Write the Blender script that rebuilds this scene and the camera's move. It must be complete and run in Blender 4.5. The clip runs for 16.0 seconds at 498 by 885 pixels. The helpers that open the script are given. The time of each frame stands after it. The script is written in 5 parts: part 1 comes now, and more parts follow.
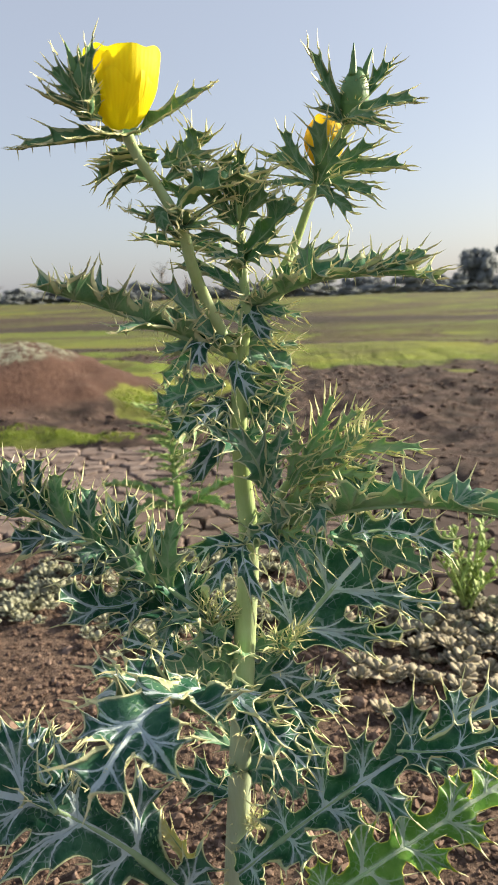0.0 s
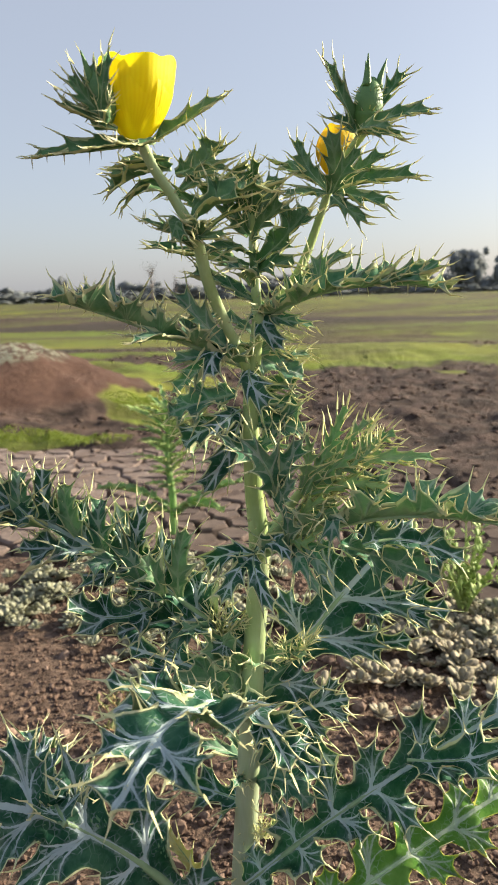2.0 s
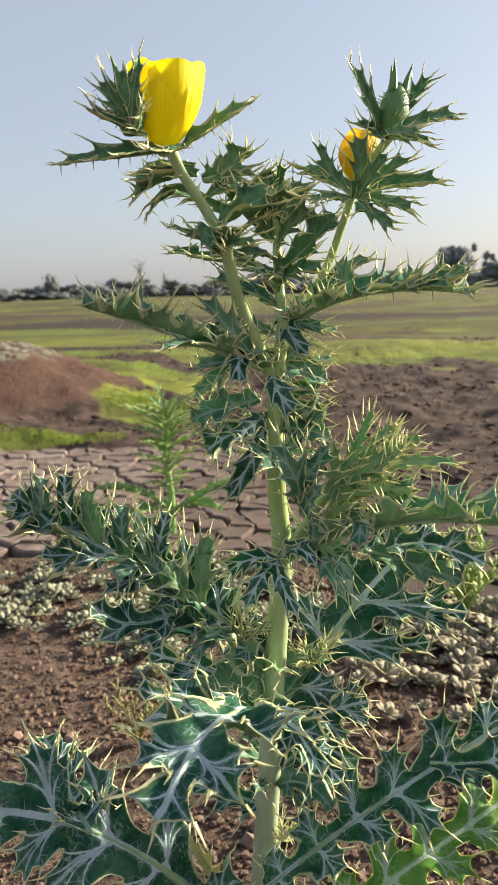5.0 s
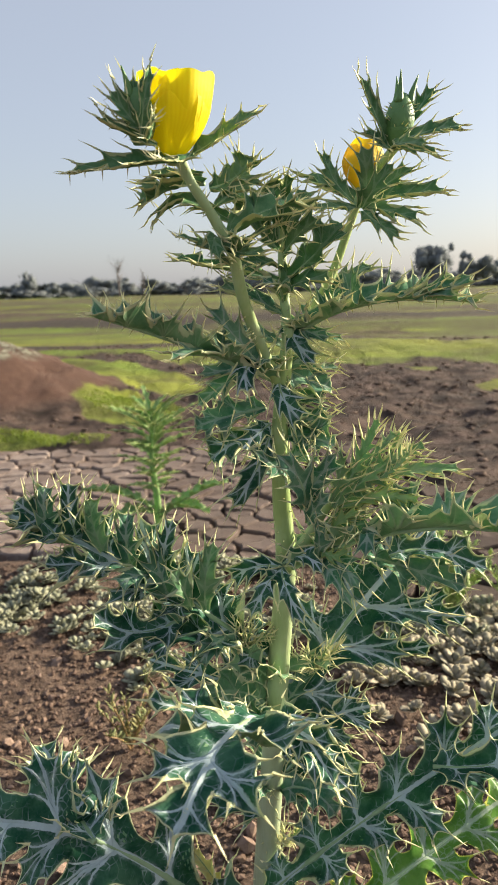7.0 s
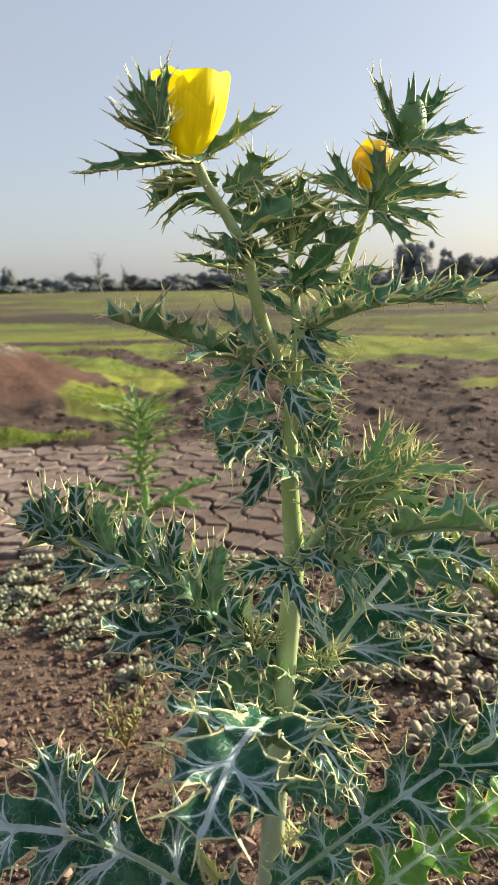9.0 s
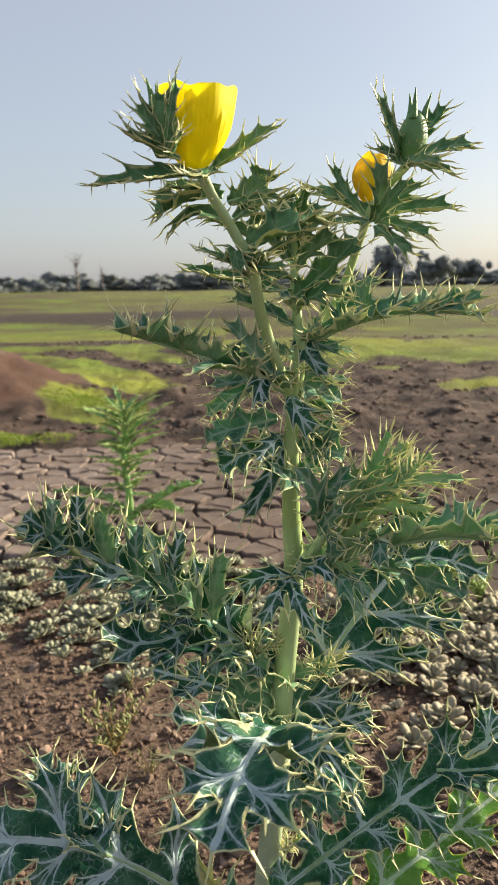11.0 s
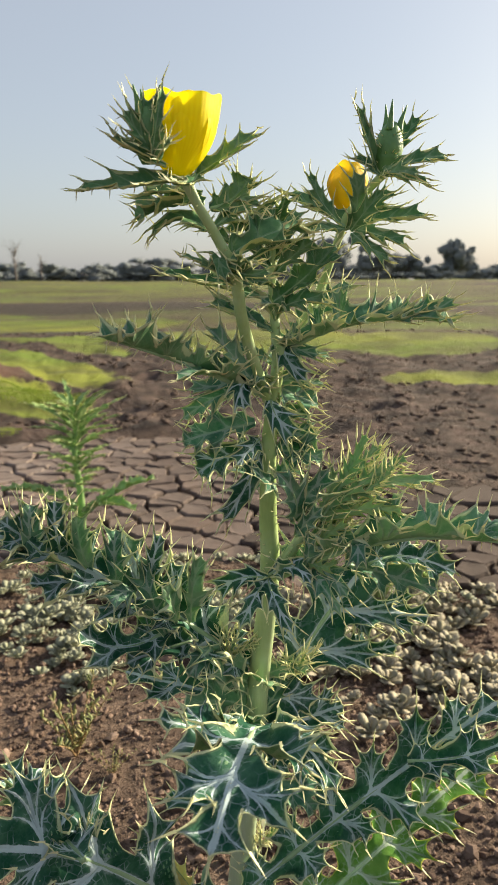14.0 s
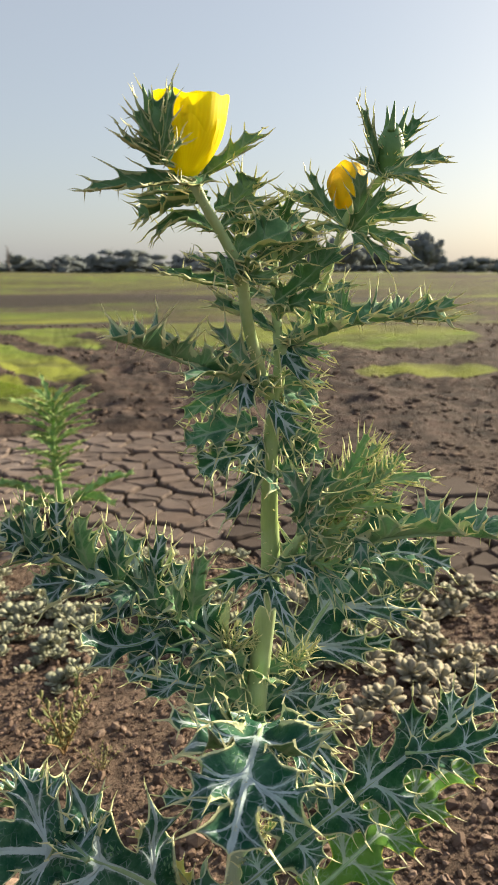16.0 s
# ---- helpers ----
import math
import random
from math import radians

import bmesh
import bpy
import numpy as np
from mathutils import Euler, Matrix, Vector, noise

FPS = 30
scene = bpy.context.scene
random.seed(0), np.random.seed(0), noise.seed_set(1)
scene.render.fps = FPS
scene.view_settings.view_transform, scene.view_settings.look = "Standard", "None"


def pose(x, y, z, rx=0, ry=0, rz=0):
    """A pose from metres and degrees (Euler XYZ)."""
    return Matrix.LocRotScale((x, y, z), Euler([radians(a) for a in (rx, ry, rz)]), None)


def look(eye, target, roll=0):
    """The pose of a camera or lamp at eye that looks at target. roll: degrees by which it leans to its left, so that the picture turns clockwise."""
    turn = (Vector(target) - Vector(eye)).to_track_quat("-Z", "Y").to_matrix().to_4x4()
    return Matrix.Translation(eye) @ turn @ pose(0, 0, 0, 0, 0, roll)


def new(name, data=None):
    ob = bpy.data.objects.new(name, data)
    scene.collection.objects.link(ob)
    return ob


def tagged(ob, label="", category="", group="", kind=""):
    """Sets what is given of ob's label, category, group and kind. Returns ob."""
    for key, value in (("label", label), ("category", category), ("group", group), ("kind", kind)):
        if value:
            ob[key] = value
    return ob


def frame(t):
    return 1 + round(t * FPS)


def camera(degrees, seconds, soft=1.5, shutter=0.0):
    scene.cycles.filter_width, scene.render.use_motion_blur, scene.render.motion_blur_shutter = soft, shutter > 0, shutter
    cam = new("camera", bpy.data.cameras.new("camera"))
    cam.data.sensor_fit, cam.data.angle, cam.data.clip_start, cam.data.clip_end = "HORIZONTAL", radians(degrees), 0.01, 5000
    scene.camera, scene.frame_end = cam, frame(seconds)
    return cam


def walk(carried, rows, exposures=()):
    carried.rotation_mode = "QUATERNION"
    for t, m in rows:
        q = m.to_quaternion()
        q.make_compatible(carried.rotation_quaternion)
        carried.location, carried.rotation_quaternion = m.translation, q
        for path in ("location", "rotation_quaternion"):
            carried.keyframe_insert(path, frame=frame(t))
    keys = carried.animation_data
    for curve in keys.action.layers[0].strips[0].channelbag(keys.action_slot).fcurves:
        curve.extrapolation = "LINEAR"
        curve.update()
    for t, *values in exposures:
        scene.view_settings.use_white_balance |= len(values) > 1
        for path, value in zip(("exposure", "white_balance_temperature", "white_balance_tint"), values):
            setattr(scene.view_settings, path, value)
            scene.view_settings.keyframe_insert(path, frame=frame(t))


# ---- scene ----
cam = camera(38.65, 16.0)
PATH = [
    (0.0, (0.02551, 0.02544, 0.41173), (-0.08274, 1.98241, 0.01356), -1.663),
    (0.5, (0.02312, 0.02604, 0.41264), (-0.08015, 1.98331, 0.01463), -1.619),
    (1.0, (0.02075, 0.02636, 0.41386), (-0.07560, 1.98406, 0.01618), -1.599),
    (1.5, (0.01838, 0.02675, 0.41495), (-0.07363, 1.98473, 0.01765), -1.595),
    (2.0, (0.01548, 0.02708, 0.41592), (-0.06307, 1.98549, 0.01786), -1.496),
    (2.5, (0.01279, 0.02684, 0.41645), (-0.05373, 1.98551, 0.01746), -1.389),
    (3.0, (0.01059, 0.02673, 0.41687), (-0.04921, 1.98525, 0.01614), -1.505),
    (3.5, (0.00817, 0.02652, 0.41717), (-0.05156, 1.98475, 0.01496), -1.646),
    (4.0, (0.00557, 0.02694, 0.41765), (-0.05644, 1.98463, 0.01320), -1.676),
    (6.5, (-0.00872, 0.02839, 0.42392), (-0.01553, 1.98588, 0.01381), -1.555),
    (7.0, (-0.01160, 0.02842, 0.42448), (-0.00422, 1.98555, 0.01266), -1.521),
    (7.5, (-0.01485, 0.02872, 0.42520), (0.00013, 1.98523, 0.01069), -1.430),
    (8.0, (-0.01808, 0.02934, 0.42538), (0.00229, 1.98477, 0.00597), -1.310),
    (8.5, (-0.02112, 0.02954, 0.42597), (0.01512, 1.98441, 0.00505), -1.311),
    (9.0, (-0.02434, 0.02984, 0.42674), (0.03443, 1.98383, 0.00431), -1.234),
    (11.5, (-0.03685, 0.02952, 0.43259), (0.09805, 1.97982, 0.01052), -0.851),
    (12.0, (-0.03903, 0.02918, 0.43353), (0.11490, 1.97682, 0.00577), -0.829),
    (12.5, (-0.04150, 0.02907, 0.43424), (0.13360, 1.97395, 0.00204), -0.775),
    (13.0, (-0.04432, 0.02917, 0.43541), (0.16171, 1.97016, -0.00061), -0.568),
    (13.5, (-0.04739, 0.02923, 0.43639), (0.19533, 1.96515, -0.00324), -0.317),
    (14.0, (-0.05058, 0.02938, 0.43742), (0.22511, 1.95966, -0.00755), -0.187),
    (14.5, (-0.05383, 0.02986, 0.43863), (0.24793, 1.95472, -0.01287), -0.067),
    (15.0, (-0.05744, 0.03007, 0.43958), (0.26787, 1.95012, -0.01601), 0.014),
    (15.5, (-0.06070, 0.03054, 0.44024), (0.27789, 1.94631, -0.02363), -0.014),
    (16.0, (-0.06459, 0.03107, 0.44078), (0.28910, 1.94369, -0.02480), 0.031),
]
walk(cam, [(t, look(eye, target, roll)) for t, eye, target, roll in PATH],
     [(0, 1.13, 6490, 9.5), (9, 1.11, 6540, 8.5), (16, 1.04, 6730, 6)])
cam.data.dof.use_dof, cam.data.dof.focus_distance, cam.data.dof.aperture_fstop = True, 0.325, 33.0

# ---- light ----
SUN_AZ, SUN_EL = 66.0, 22.0
to_sun = Vector((math.sin(radians(SUN_AZ)) * math.cos(radians(SUN_EL)), math.cos(radians(SUN_AZ)) * math.cos(radians(SUN_EL)), math.sin(radians(SUN_EL))))
sun_data = bpy.data.lights.new("sun", "SUN")
sun_data.energy, sun_data.angle, sun_data.color = 5.6, radians(3.0), (1.0, 0.87, 0.66)
sun = new("sun", sun_data)
sun.matrix_world = look(to_sun * 50, (0, 0, 0))
world = bpy.data.worlds.new("sky")
scene.world = world
world.use_nodes = True
wn, wl = world.node_tree.nodes, world.node_tree.links
sky = wn.new("ShaderNodeTexSky")
sky.sky_type, sky.sun_disc = "NISHITA", False
sky.sun_elevation, sky.sun_rotation = radians(SUN_EL), radians(SUN_AZ)
sky.air_density, sky.dust_density, sky.ozone_density = 1.0, 2.5, 2.0
haze = wn.new("ShaderNodeMix")
haze.data_type = "RGBA"
haze.inputs[0].default_value = 0.47
haze.inputs[7].default_value = (4.55, 4.62, 5.1, 1)
wl.new(sky.outputs[0], haze.inputs[6])
wl.new(haze.outputs[2], wn["Background"].inputs[0])
wn["Background"].inputs[1].default_value = 0.076


# ---- materials ----
class Graph:
    """Short hand for building one node material."""

    def __init__(self, name):
        self.mat = bpy.data.materials.new(name)
        self.mat.use_nodes = True
        self.nodes, self.links = self.mat.node_tree.nodes, self.mat.node_tree.links
        self.bsdf = self.nodes["Principled BSDF"]
        self.out = self.nodes["Material Output"]

    def put(self, value, socket):
        if hasattr(value, "is_output"):
            self.links.new(value, socket)
        else:
            socket.default_value = (*value, 1) if isinstance(value, tuple) and len(value) == 3 else value

    def math(self, op, a, b=0.0, c=0.0):
        n = self.nodes.new("ShaderNodeMath")
        n.operation = op
        for v, s in zip((a, b, c), n.inputs):
            self.put(v, s)
        return n.outputs[0]

    def ramp(self, v, lo, hi, a=0.0, b=1.0):
        n = self.nodes.new("ShaderNodeMapRange")
        n.interpolation_type = "SMOOTHSTEP"
        for x, s in zip((v, lo, hi, a, b), n.inputs):
            self.put(x, s)
        return n.outputs[0]

    def mix(self, f, a, b):
        n = self.nodes.new("ShaderNodeMix")
        n.data_type = "RGBA"
        self.put(f, n.inputs[0])
        self.put(a if hasattr(a, "is_output") else (*a, 1), n.inputs[6])
        self.put(b if hasattr(b, "is_output") else (*b, 1), n.inputs[7])
        return n.outputs[2]

    def noise(self, scale, detail=4.0, vec=None, rough=0.55):
        n = self.nodes.new("ShaderNodeTexNoise")
        n.inputs["Scale"].default_value, n.inputs["Detail"].default_value, n.inputs["Roughness"].default_value = scale, detail, rough
        self.links.new(vec if vec else self.position(), n.inputs["Vector"])
        return n.outputs[0]

    def voronoi(self, scale, vec=None, feature="F1"):
        n = self.nodes.new("ShaderNodeTexVoronoi")
        n.feature = feature
        n.inputs["Scale"].default_value = scale
        self.links.new(vec if vec else self.position(), n.inputs["Vector"])
        return n.outputs["Distance"]

    def position(self):
        return self.nodes.new("ShaderNodeNewGeometry").outputs["Position"]

    def local(self):
        return self.nodes.new("ShaderNodeTexCoord").outputs["Object"]

    def scaled(self, x, y, z):
        n = self.nodes.new("ShaderNodeVectorMath")
        n.operation = "MULTIPLY"
        self.links.new(self.position(), n.inputs[0])
        n.inputs[1].default_value = (x, y, z)
        return n.outputs[0]

    def split(self, vec):
        n = self.nodes.new("ShaderNodeSeparateXYZ")
        self.links.new(vec, n.inputs[0])
        return n.outputs

    def uv(self, name):
        n = self.nodes.new("ShaderNodeUVMap")
        n.uv_map = name
        return n.outputs[0]

    def random(self):
        return self.nodes.new("ShaderNodeObjectInfo").outputs["Random"]

    def island(self):
        return self.nodes.new("ShaderNodeNewGeometry").outputs["Random Per Island"]

    def finish(self, color, rough=0.6, bump=None, depth=0.001, strength=0.5, thin=0.0, spec=0.5, glow=None):
        self.put(color if hasattr(color, "is_output") else (*color, 1), self.bsdf.inputs["Base Color"])
        self.put(rough, self.bsdf.inputs["Roughness"])
        self.bsdf.inputs["Specular IOR Level"].default_value = spec
        if bump:
            n = self.nodes.new("ShaderNodeBump")
            n.inputs["Strength"].default_value, n.inputs["Distance"].default_value = strength, depth
            self.links.new(bump, n.inputs["Height"])
            self.links.new(n.outputs[0], self.bsdf.inputs["Normal"])
        if thin:
            t = self.nodes.new("ShaderNodeBsdfTranslucent")
            self.put(glow if glow is not None else color, t.inputs[0])
            m = self.nodes.new("ShaderNodeMixShader")
            m.inputs[0].default_value = thin
            self.links.new(self.bsdf.outputs[0], m.inputs[1])
            self.links.new(t.outputs[0], m.inputs[2])
            self.links.new(m.outputs[0], self.out.inputs[0])
        return self.mat


def leaf_material(name, dark, pale, vein_color, margin, veins, thin=0.2, rough=0.62, rim_width=0.75):
    """Leaf skin. The uv maps hold millimetres: to the nearest vein, and to the margin."""
    g = Graph(name)
    to_vein, v, _ = g.split(g.uv("veins"))
    to_edge, _, _ = g.split(g.uv("edge"))
    wob = g.math("MULTIPLY", g.math("SUBTRACT", g.noise(420, 4, rough=0.65), 0.5), 1.5)
    near = g.math("ADD", to_vein, wob)
    lines = g.math("SUBTRACT", 1.0, g.ramp(near, 0.0, 0.38))
    halo = g.math("MULTIPLY", g.math("SUBTRACT", 1.0, g.ramp(near, 0.1, 1.8)), g.ramp(g.noise(200, 3), 0.42, 0.7, 0.0, 0.45))
    web = g.math("SUBTRACT", 1.0, g.ramp(g.voronoi(220, None, "DISTANCE_TO_EDGE"), 0.02, 0.075))
    web = g.math("MULTIPLY", web, g.math("MULTIPLY", g.ramp(g.noise(130, 2), 0.40, 0.64, 0.0, 0.5), g.math("SUBTRACT", 1.0, g.ramp(to_vein, 1.0, 4.5, 0.0, 0.8))))
    lines = g.math("MULTIPLY", g.math("MAXIMUM", g.math("MAXIMUM", lines, halo), web), g.math("MULTIPLY", g.ramp(g.noise(90, 3), 0.2, 0.6, 0.7, 1.0), veins))
    bloom = g.ramp(g.noise(75, 4, rough=0.6), 0.35, 0.7)
    col = g.mix(bloom, dark, pale)
    col = g.mix(g.math("MULTIPLY", g.ramp(g.noise(900, 2), 0.4, 0.8), 0.3), col, pale)
    col = g.mix(lines, col, vein_color)
    soft = g.math("ADD", to_edge, g.math("MULTIPLY", g.math("SUBTRACT", g.noise(500, 2), 0.5), 0.4))
    col = g.mix(g.math("SUBTRACT", 1.0, g.ramp(soft, 0.4 * rim_width, 1.9 * rim_width, 0.75, 1.0)), col, tuple(0.5 * (p + q) for p, q in zip(pale, margin)))
    rim = g.math("SUBTRACT", 1.0, g.ramp(soft, 0.55 * rim_width, 1.0 * rim_width))
    col = g.mix(rim, col, margin)
    height = g.math("SUBTRACT", g.math("ADD", g.noise(260, 3), g.math("MULTIPLY", rim, 0.6)), g.math("MULTIPLY", lines, 0.7))
    glow = g.mix(g.math("ADD", g.math("MULTIPLY", lines, 0.3), 0.6), col, (0.13, 0.34, 0.05))
    return g.finish(col, rough, height, 0.0009, 0.6, thin, 0.03, glow)


M = {}
M["mottled"] = leaf_material("leaf_mottled", (0.013, 0.070, 0.044), (0.07, 0.17, 0.105), (0.56, 0.67, 0.69), (0.76, 0.77, 0.45), 1.0)
M["mid"] = leaf_material("leaf_mid", (0.055, 0.18, 0.11), (0.22, 0.39, 0.25), (0.56, 0.64, 0.56), (0.66, 0.70, 0.45), 0.6, 0.3, rim_width=0.55)
M["upper"] = leaf_material("leaf_upper", (0.075, 0.19, 0.085), (0.19, 0.32, 0.155), (0.36, 0.48, 0.32), (0.56, 0.61, 0.36), 0.4, rim_width=0.40)
M["young"] = leaf_material("leaf_young", (0.23, 0.46, 0.22), (0.44, 0.63, 0.38), (0.54, 0.67, 0.44), (0.76, 0.82, 0.50), 0.4, 0.5, rim_width=0.45)
# lit copy of the mottled leaf: sun glow put into brighter yellow-green colours
M["sunlit"] = leaf_material("leaf_painted_sunlit", (0.12, 0.30, 0.05), (0.23, 0.42, 0.10), (0.64, 0.75, 0.60), (0.82, 0.80, 0.18), 1.0, 0.45)
M["dry"] = leaf_material("leaf_dry", (0.80, 0.62, 0.22), (0.88, 0.78, 0.46), (0.84, 0.76, 0.56), (0.88, 0.80, 0.45), 0.4, 0.35)
M["fresh"] = leaf_material("leaf_fresh", (0.27, 0.46, 0.17), (0.46, 0.62, 0.29), (0.54, 0.66, 0.36), (0.60, 0.66, 0.28), 0.3, 0.45, rim_width=0.45)
M["under_under"] = M["under"] = leaf_material("leaf_under", (0.13, 0.30, 0.15), (0.29, 0.46, 0.26), (0.48, 0.60, 0.42), (0.68, 0.72, 0.46), 0.5, 0.3)
M["upper_under"] = leaf_material("leaf_upper_under", (0.075, 0.20, 0.09), (0.16, 0.28, 0.14), (0.34, 0.45, 0.31), (0.62, 0.65, 0.32), 0.4, rim_width=0.45)
M["young_under"] = leaf_material("leaf_young_under", (0.19, 0.40, 0.18), (0.36, 0.56, 0.32), (0.52, 0.60, 0.40), (0.72, 0.70, 0.32), 0.4, rim_width=0.45)
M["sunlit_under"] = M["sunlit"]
M["dry_under"] = M["dry"]
M["fresh_under"] = M["fresh"]

g = Graph("spine")
M["spine"] = g.finish(g.mix(g.noise(300, 2), (0.70, 0.74, 0.42), (0.80, 0.74, 0.46)), 0.5, thin=0.3)
g = Graph("midrib")
M["midrib"] = g.finish(g.mix(g.noise(200, 3), (0.20, 0.33, 0.16), (0.34, 0.47, 0.28)), 0.55, g.noise(900, 3), 0.0004, 0.5)
g = Graph("stem")
streak = g.noise(1.0, 4, g.scaled(900, 900, 60))
waxy = g.math("SUBTRACT", 1.0, g.ramp(g.math("ADD", g.split(g.position())[2], g.math("MULTIPLY", g.noise(30, 3), 0.06)), 0.10, 0.38))
green = g.mix(g.ramp(g.noise(45, 4), 0.35, 0.7), g.mix(streak, (0.24, 0.35, 0.10), (0.37, 0.48, 0.19)), (0.40, 0.50, 0.26))
M["stem"] = g.finish(g.mix(waxy, green, g.mix(streak, (0.30, 0.37, 0.24), (0.42, 0.48, 0.36))), 0.5, streak, 0.0006, 0.4)
g = Graph("petal")
vein = g.math("ABSOLUTE", g.math("SUBTRACT", g.math("FRACT", g.math("MULTIPLY", g.split(g.uv("veins"))[0], 9.0)), 0.5))
M["petal"] = g.finish(g.mix(g.ramp(vein, 0.05, 0.4), (0.92, 0.79, 0.008), (0.96, 0.86, 0.014)), 0.55, g.math("ADD", g.math("MULTIPLY", vein, 0.4), g.noise(200, 3)), 0.0005, 0.35, 0.45, 0.3, (0.97, 0.88, 0.014))
g = Graph("wilted_petal")
M["wilted"] = g.finish(g.mix(g.noise(160, 3), (0.86, 0.58, 0.008), (0.94, 0.76, 0.012)), 0.6, g.noise(300, 4), 0.001, 0.8, 0.35)
g = Graph("bud")
M["bud"] = g.finish(g.mix(g.noise(220, 3), (0.065, 0.17, 0.05), (0.14, 0.28, 0.09)), 0.5, g.noise(500, 3), 0.0005, 0.6)

g = Graph("soil")
x, y, z = g.split(g.position())
far = g.ramp(g.math("ADD", y, g.math("MULTIPLY", g.math("SUBTRACT", g.noise(2.5, 5, rough=0.65), 0.5), 2.2)), 0.9, 1.9)
grain = g.noise(420, 6, rough=0.7)
lump = g.noise(60, 6, rough=0.65)
near_col = g.mix(g.ramp(lump, 0.35, 0.68), (0.055, 0.038, 0.03), (0.20, 0.14, 0.105))
near_col = g.mix(g.math("MULTIPLY", g.ramp(grain, 0.5, 0.72), 0.6), near_col, (0.26, 0.17, 0.12))
mid_col = g.mix(g.ramp(g.noise(9, 8, rough=0.7), 0.35, 0.7), (0.024, 0.017, 0.0145), (0.125, 0.086, 0.070))
red_col = g.mix(g.noise(30, 7, rough=0.7), (0.048, 0.028, 0.022), (0.125, 0.072, 0.053))
bank = g.math("MULTIPLY", g.ramp(z, 0.035, 0.08), g.math("SUBTRACT", 1.0, g.ramp(y, 6.0, 9.0)))
mid_col = g.mix(bank, mid_col, red_col)
crust = g.math("MULTIPLY", g.math("MULTIPLY", g.ramp(g.math("ADD", z, g.math("MULTIPLY", g.noise(5, 4), 0.08)), 0.225, 0.265), g.ramp(g.noise(40, 4), 0.4, 0.6)), g.math("SUBTRACT", 1.0, g.ramp(y, 6.0, 9.0)))
mid_col = g.mix(crust, mid_col, (0.24, 0.25, 0.19))
col = g.mix(far, near_col, mid_col)
cover = g.nodes.new("ShaderNodeAttribute")
cover.attribute_name = "grass_cover"
edge = g.math("MULTIPLY", g.math("SUBTRACT", g.noise(9, 6, rough=0.7), 0.5), 0.9)
band = g.math("ADD", g.noise(1.0, 5, g.scaled(0.10, 0.42, 1), 0.6), g.math("MULTIPLY", g.math("SUBTRACT", g.noise(1.0, 5, g.scaled(0.5, 1.6, 1)), 0.5), 0.35))
wide = g.math("MULTIPLY", g.ramp(band, 0.44, 0.60), g.ramp(y, 5.0, 8.5))
wide = g.math("MAXIMUM", wide, g.math("MULTIPLY", g.ramp(g.noise(1.0, 5, g.scaled(0.05, 0.15, 1), 0.65), 0.43, 0.56), g.ramp(y, 13.0, 26.0)))
drift = g.math("MULTIPLY", g.math("SUBTRACT", g.noise(1.0, 4, g.scaled(0.35, 0.35, 1)), 0.5), 3.5)
# shaded sides of two field banks, painted as dark strips without grass
shaded_bank_a = g.math("SUBTRACT", 1.0, g.ramp(g.math("ABSOLUTE", g.math("ADD", g.math("SUBTRACT", y, 12.6), drift)), 0.7, 1.6))
shaded_bank_b = g.math("MULTIPLY", g.math("SUBTRACT", 1.0, g.ramp(g.math("ABSOLUTE", g.math("ADD", g.math("SUBTRACT", y, 6.6), g.math("MULTIPLY", drift, 0.3))), 0.25, 0.65)), g.math("SUBTRACT", 1.0, g.ramp(x, -0.6, 0.3)))
shaded_banks = g.math("MAXIMUM", shaded_bank_a, shaded_bank_b)
wide = g.math("MULTIPLY", wide, g.math("SUBTRACT", 1.0, shaded_banks))
col = g.mix(g.math("MULTIPLY", shaded_banks, 0.8), col, (0.045, 0.038, 0.03))
grass_f = g.math("MAXIMUM", g.ramp(g.math("ADD", cover.outputs["Fac"], edge), 0.42, 0.58), wide)
green = g.mix(g.ramp(g.noise(1.0, 5, g.scaled(0.15, 0.5, 1)), 0.38, 0.62), (0.135, 0.20, 0.028), (0.22, 0.235, 0.036))
green = g.mix(g.ramp(g.noise(1.0, 6, g.scaled(1.1, 2.6, 1), 0.65), 0.40, 0.62, 0.0, 0.8), green, (0.085, 0.08, 0.032))
streak = g.math("MULTIPLY", g.ramp(g.noise(1.0, 7, g.scaled(0.22, 0.7, 1), 0.7), 0.44, 0.58, 0.0, 0.85), g.ramp(y, 4.5, 9.0))
green = g.mix(streak, green, (0.068, 0.058, 0.034))
green = g.mix(g.ramp(g.noise(60, 5), 0.2, 0.6), (0.11, 0.12, 0.025), green)
col = g.mix(grass_f, col, green)
h = g.math("ADD", grain, g.math("MULTIPLY", lump, 3.0))
M["soil"] = g.finish(col, 0.95, h, 0.004, 0.9, spec=0.2)

g = Graph("mud")
mx = g.split(g.position())[0]
tone = g.mix(g.ramp(g.math("ADD", mx, g.math("MULTIPLY", g.noise(4, 3), 0.3)), -0.40, 0.15), g.mix(g.random(), (0.19, 0.15, 0.132), (0.26, 0.21, 0.185)), g.mix(g.random(), (0.085, 0.063, 0.054), (0.145, 0.112, 0.098)))
tone = g.mix(g.ramp(g.noise(25, 5), 0.4, 0.75), tone, (0.15, 0.112, 0.095))
tone = g.mix(g.math("MULTIPLY", g.ramp(g.noise(6, 6, rough=0.65), 0.45, 0.7), 0.7), tone, (0.11, 0.075, 0.06))
M["mud"] = g.finish(tone, 0.9, g.noise(180, 6, rough=0.65), 0.002, 0.7, spec=0.2)
g = Graph("mud_dark")
tone = g.mix(g.random(), (0.052, 0.038, 0.032), (0.092, 0.067, 0.056))
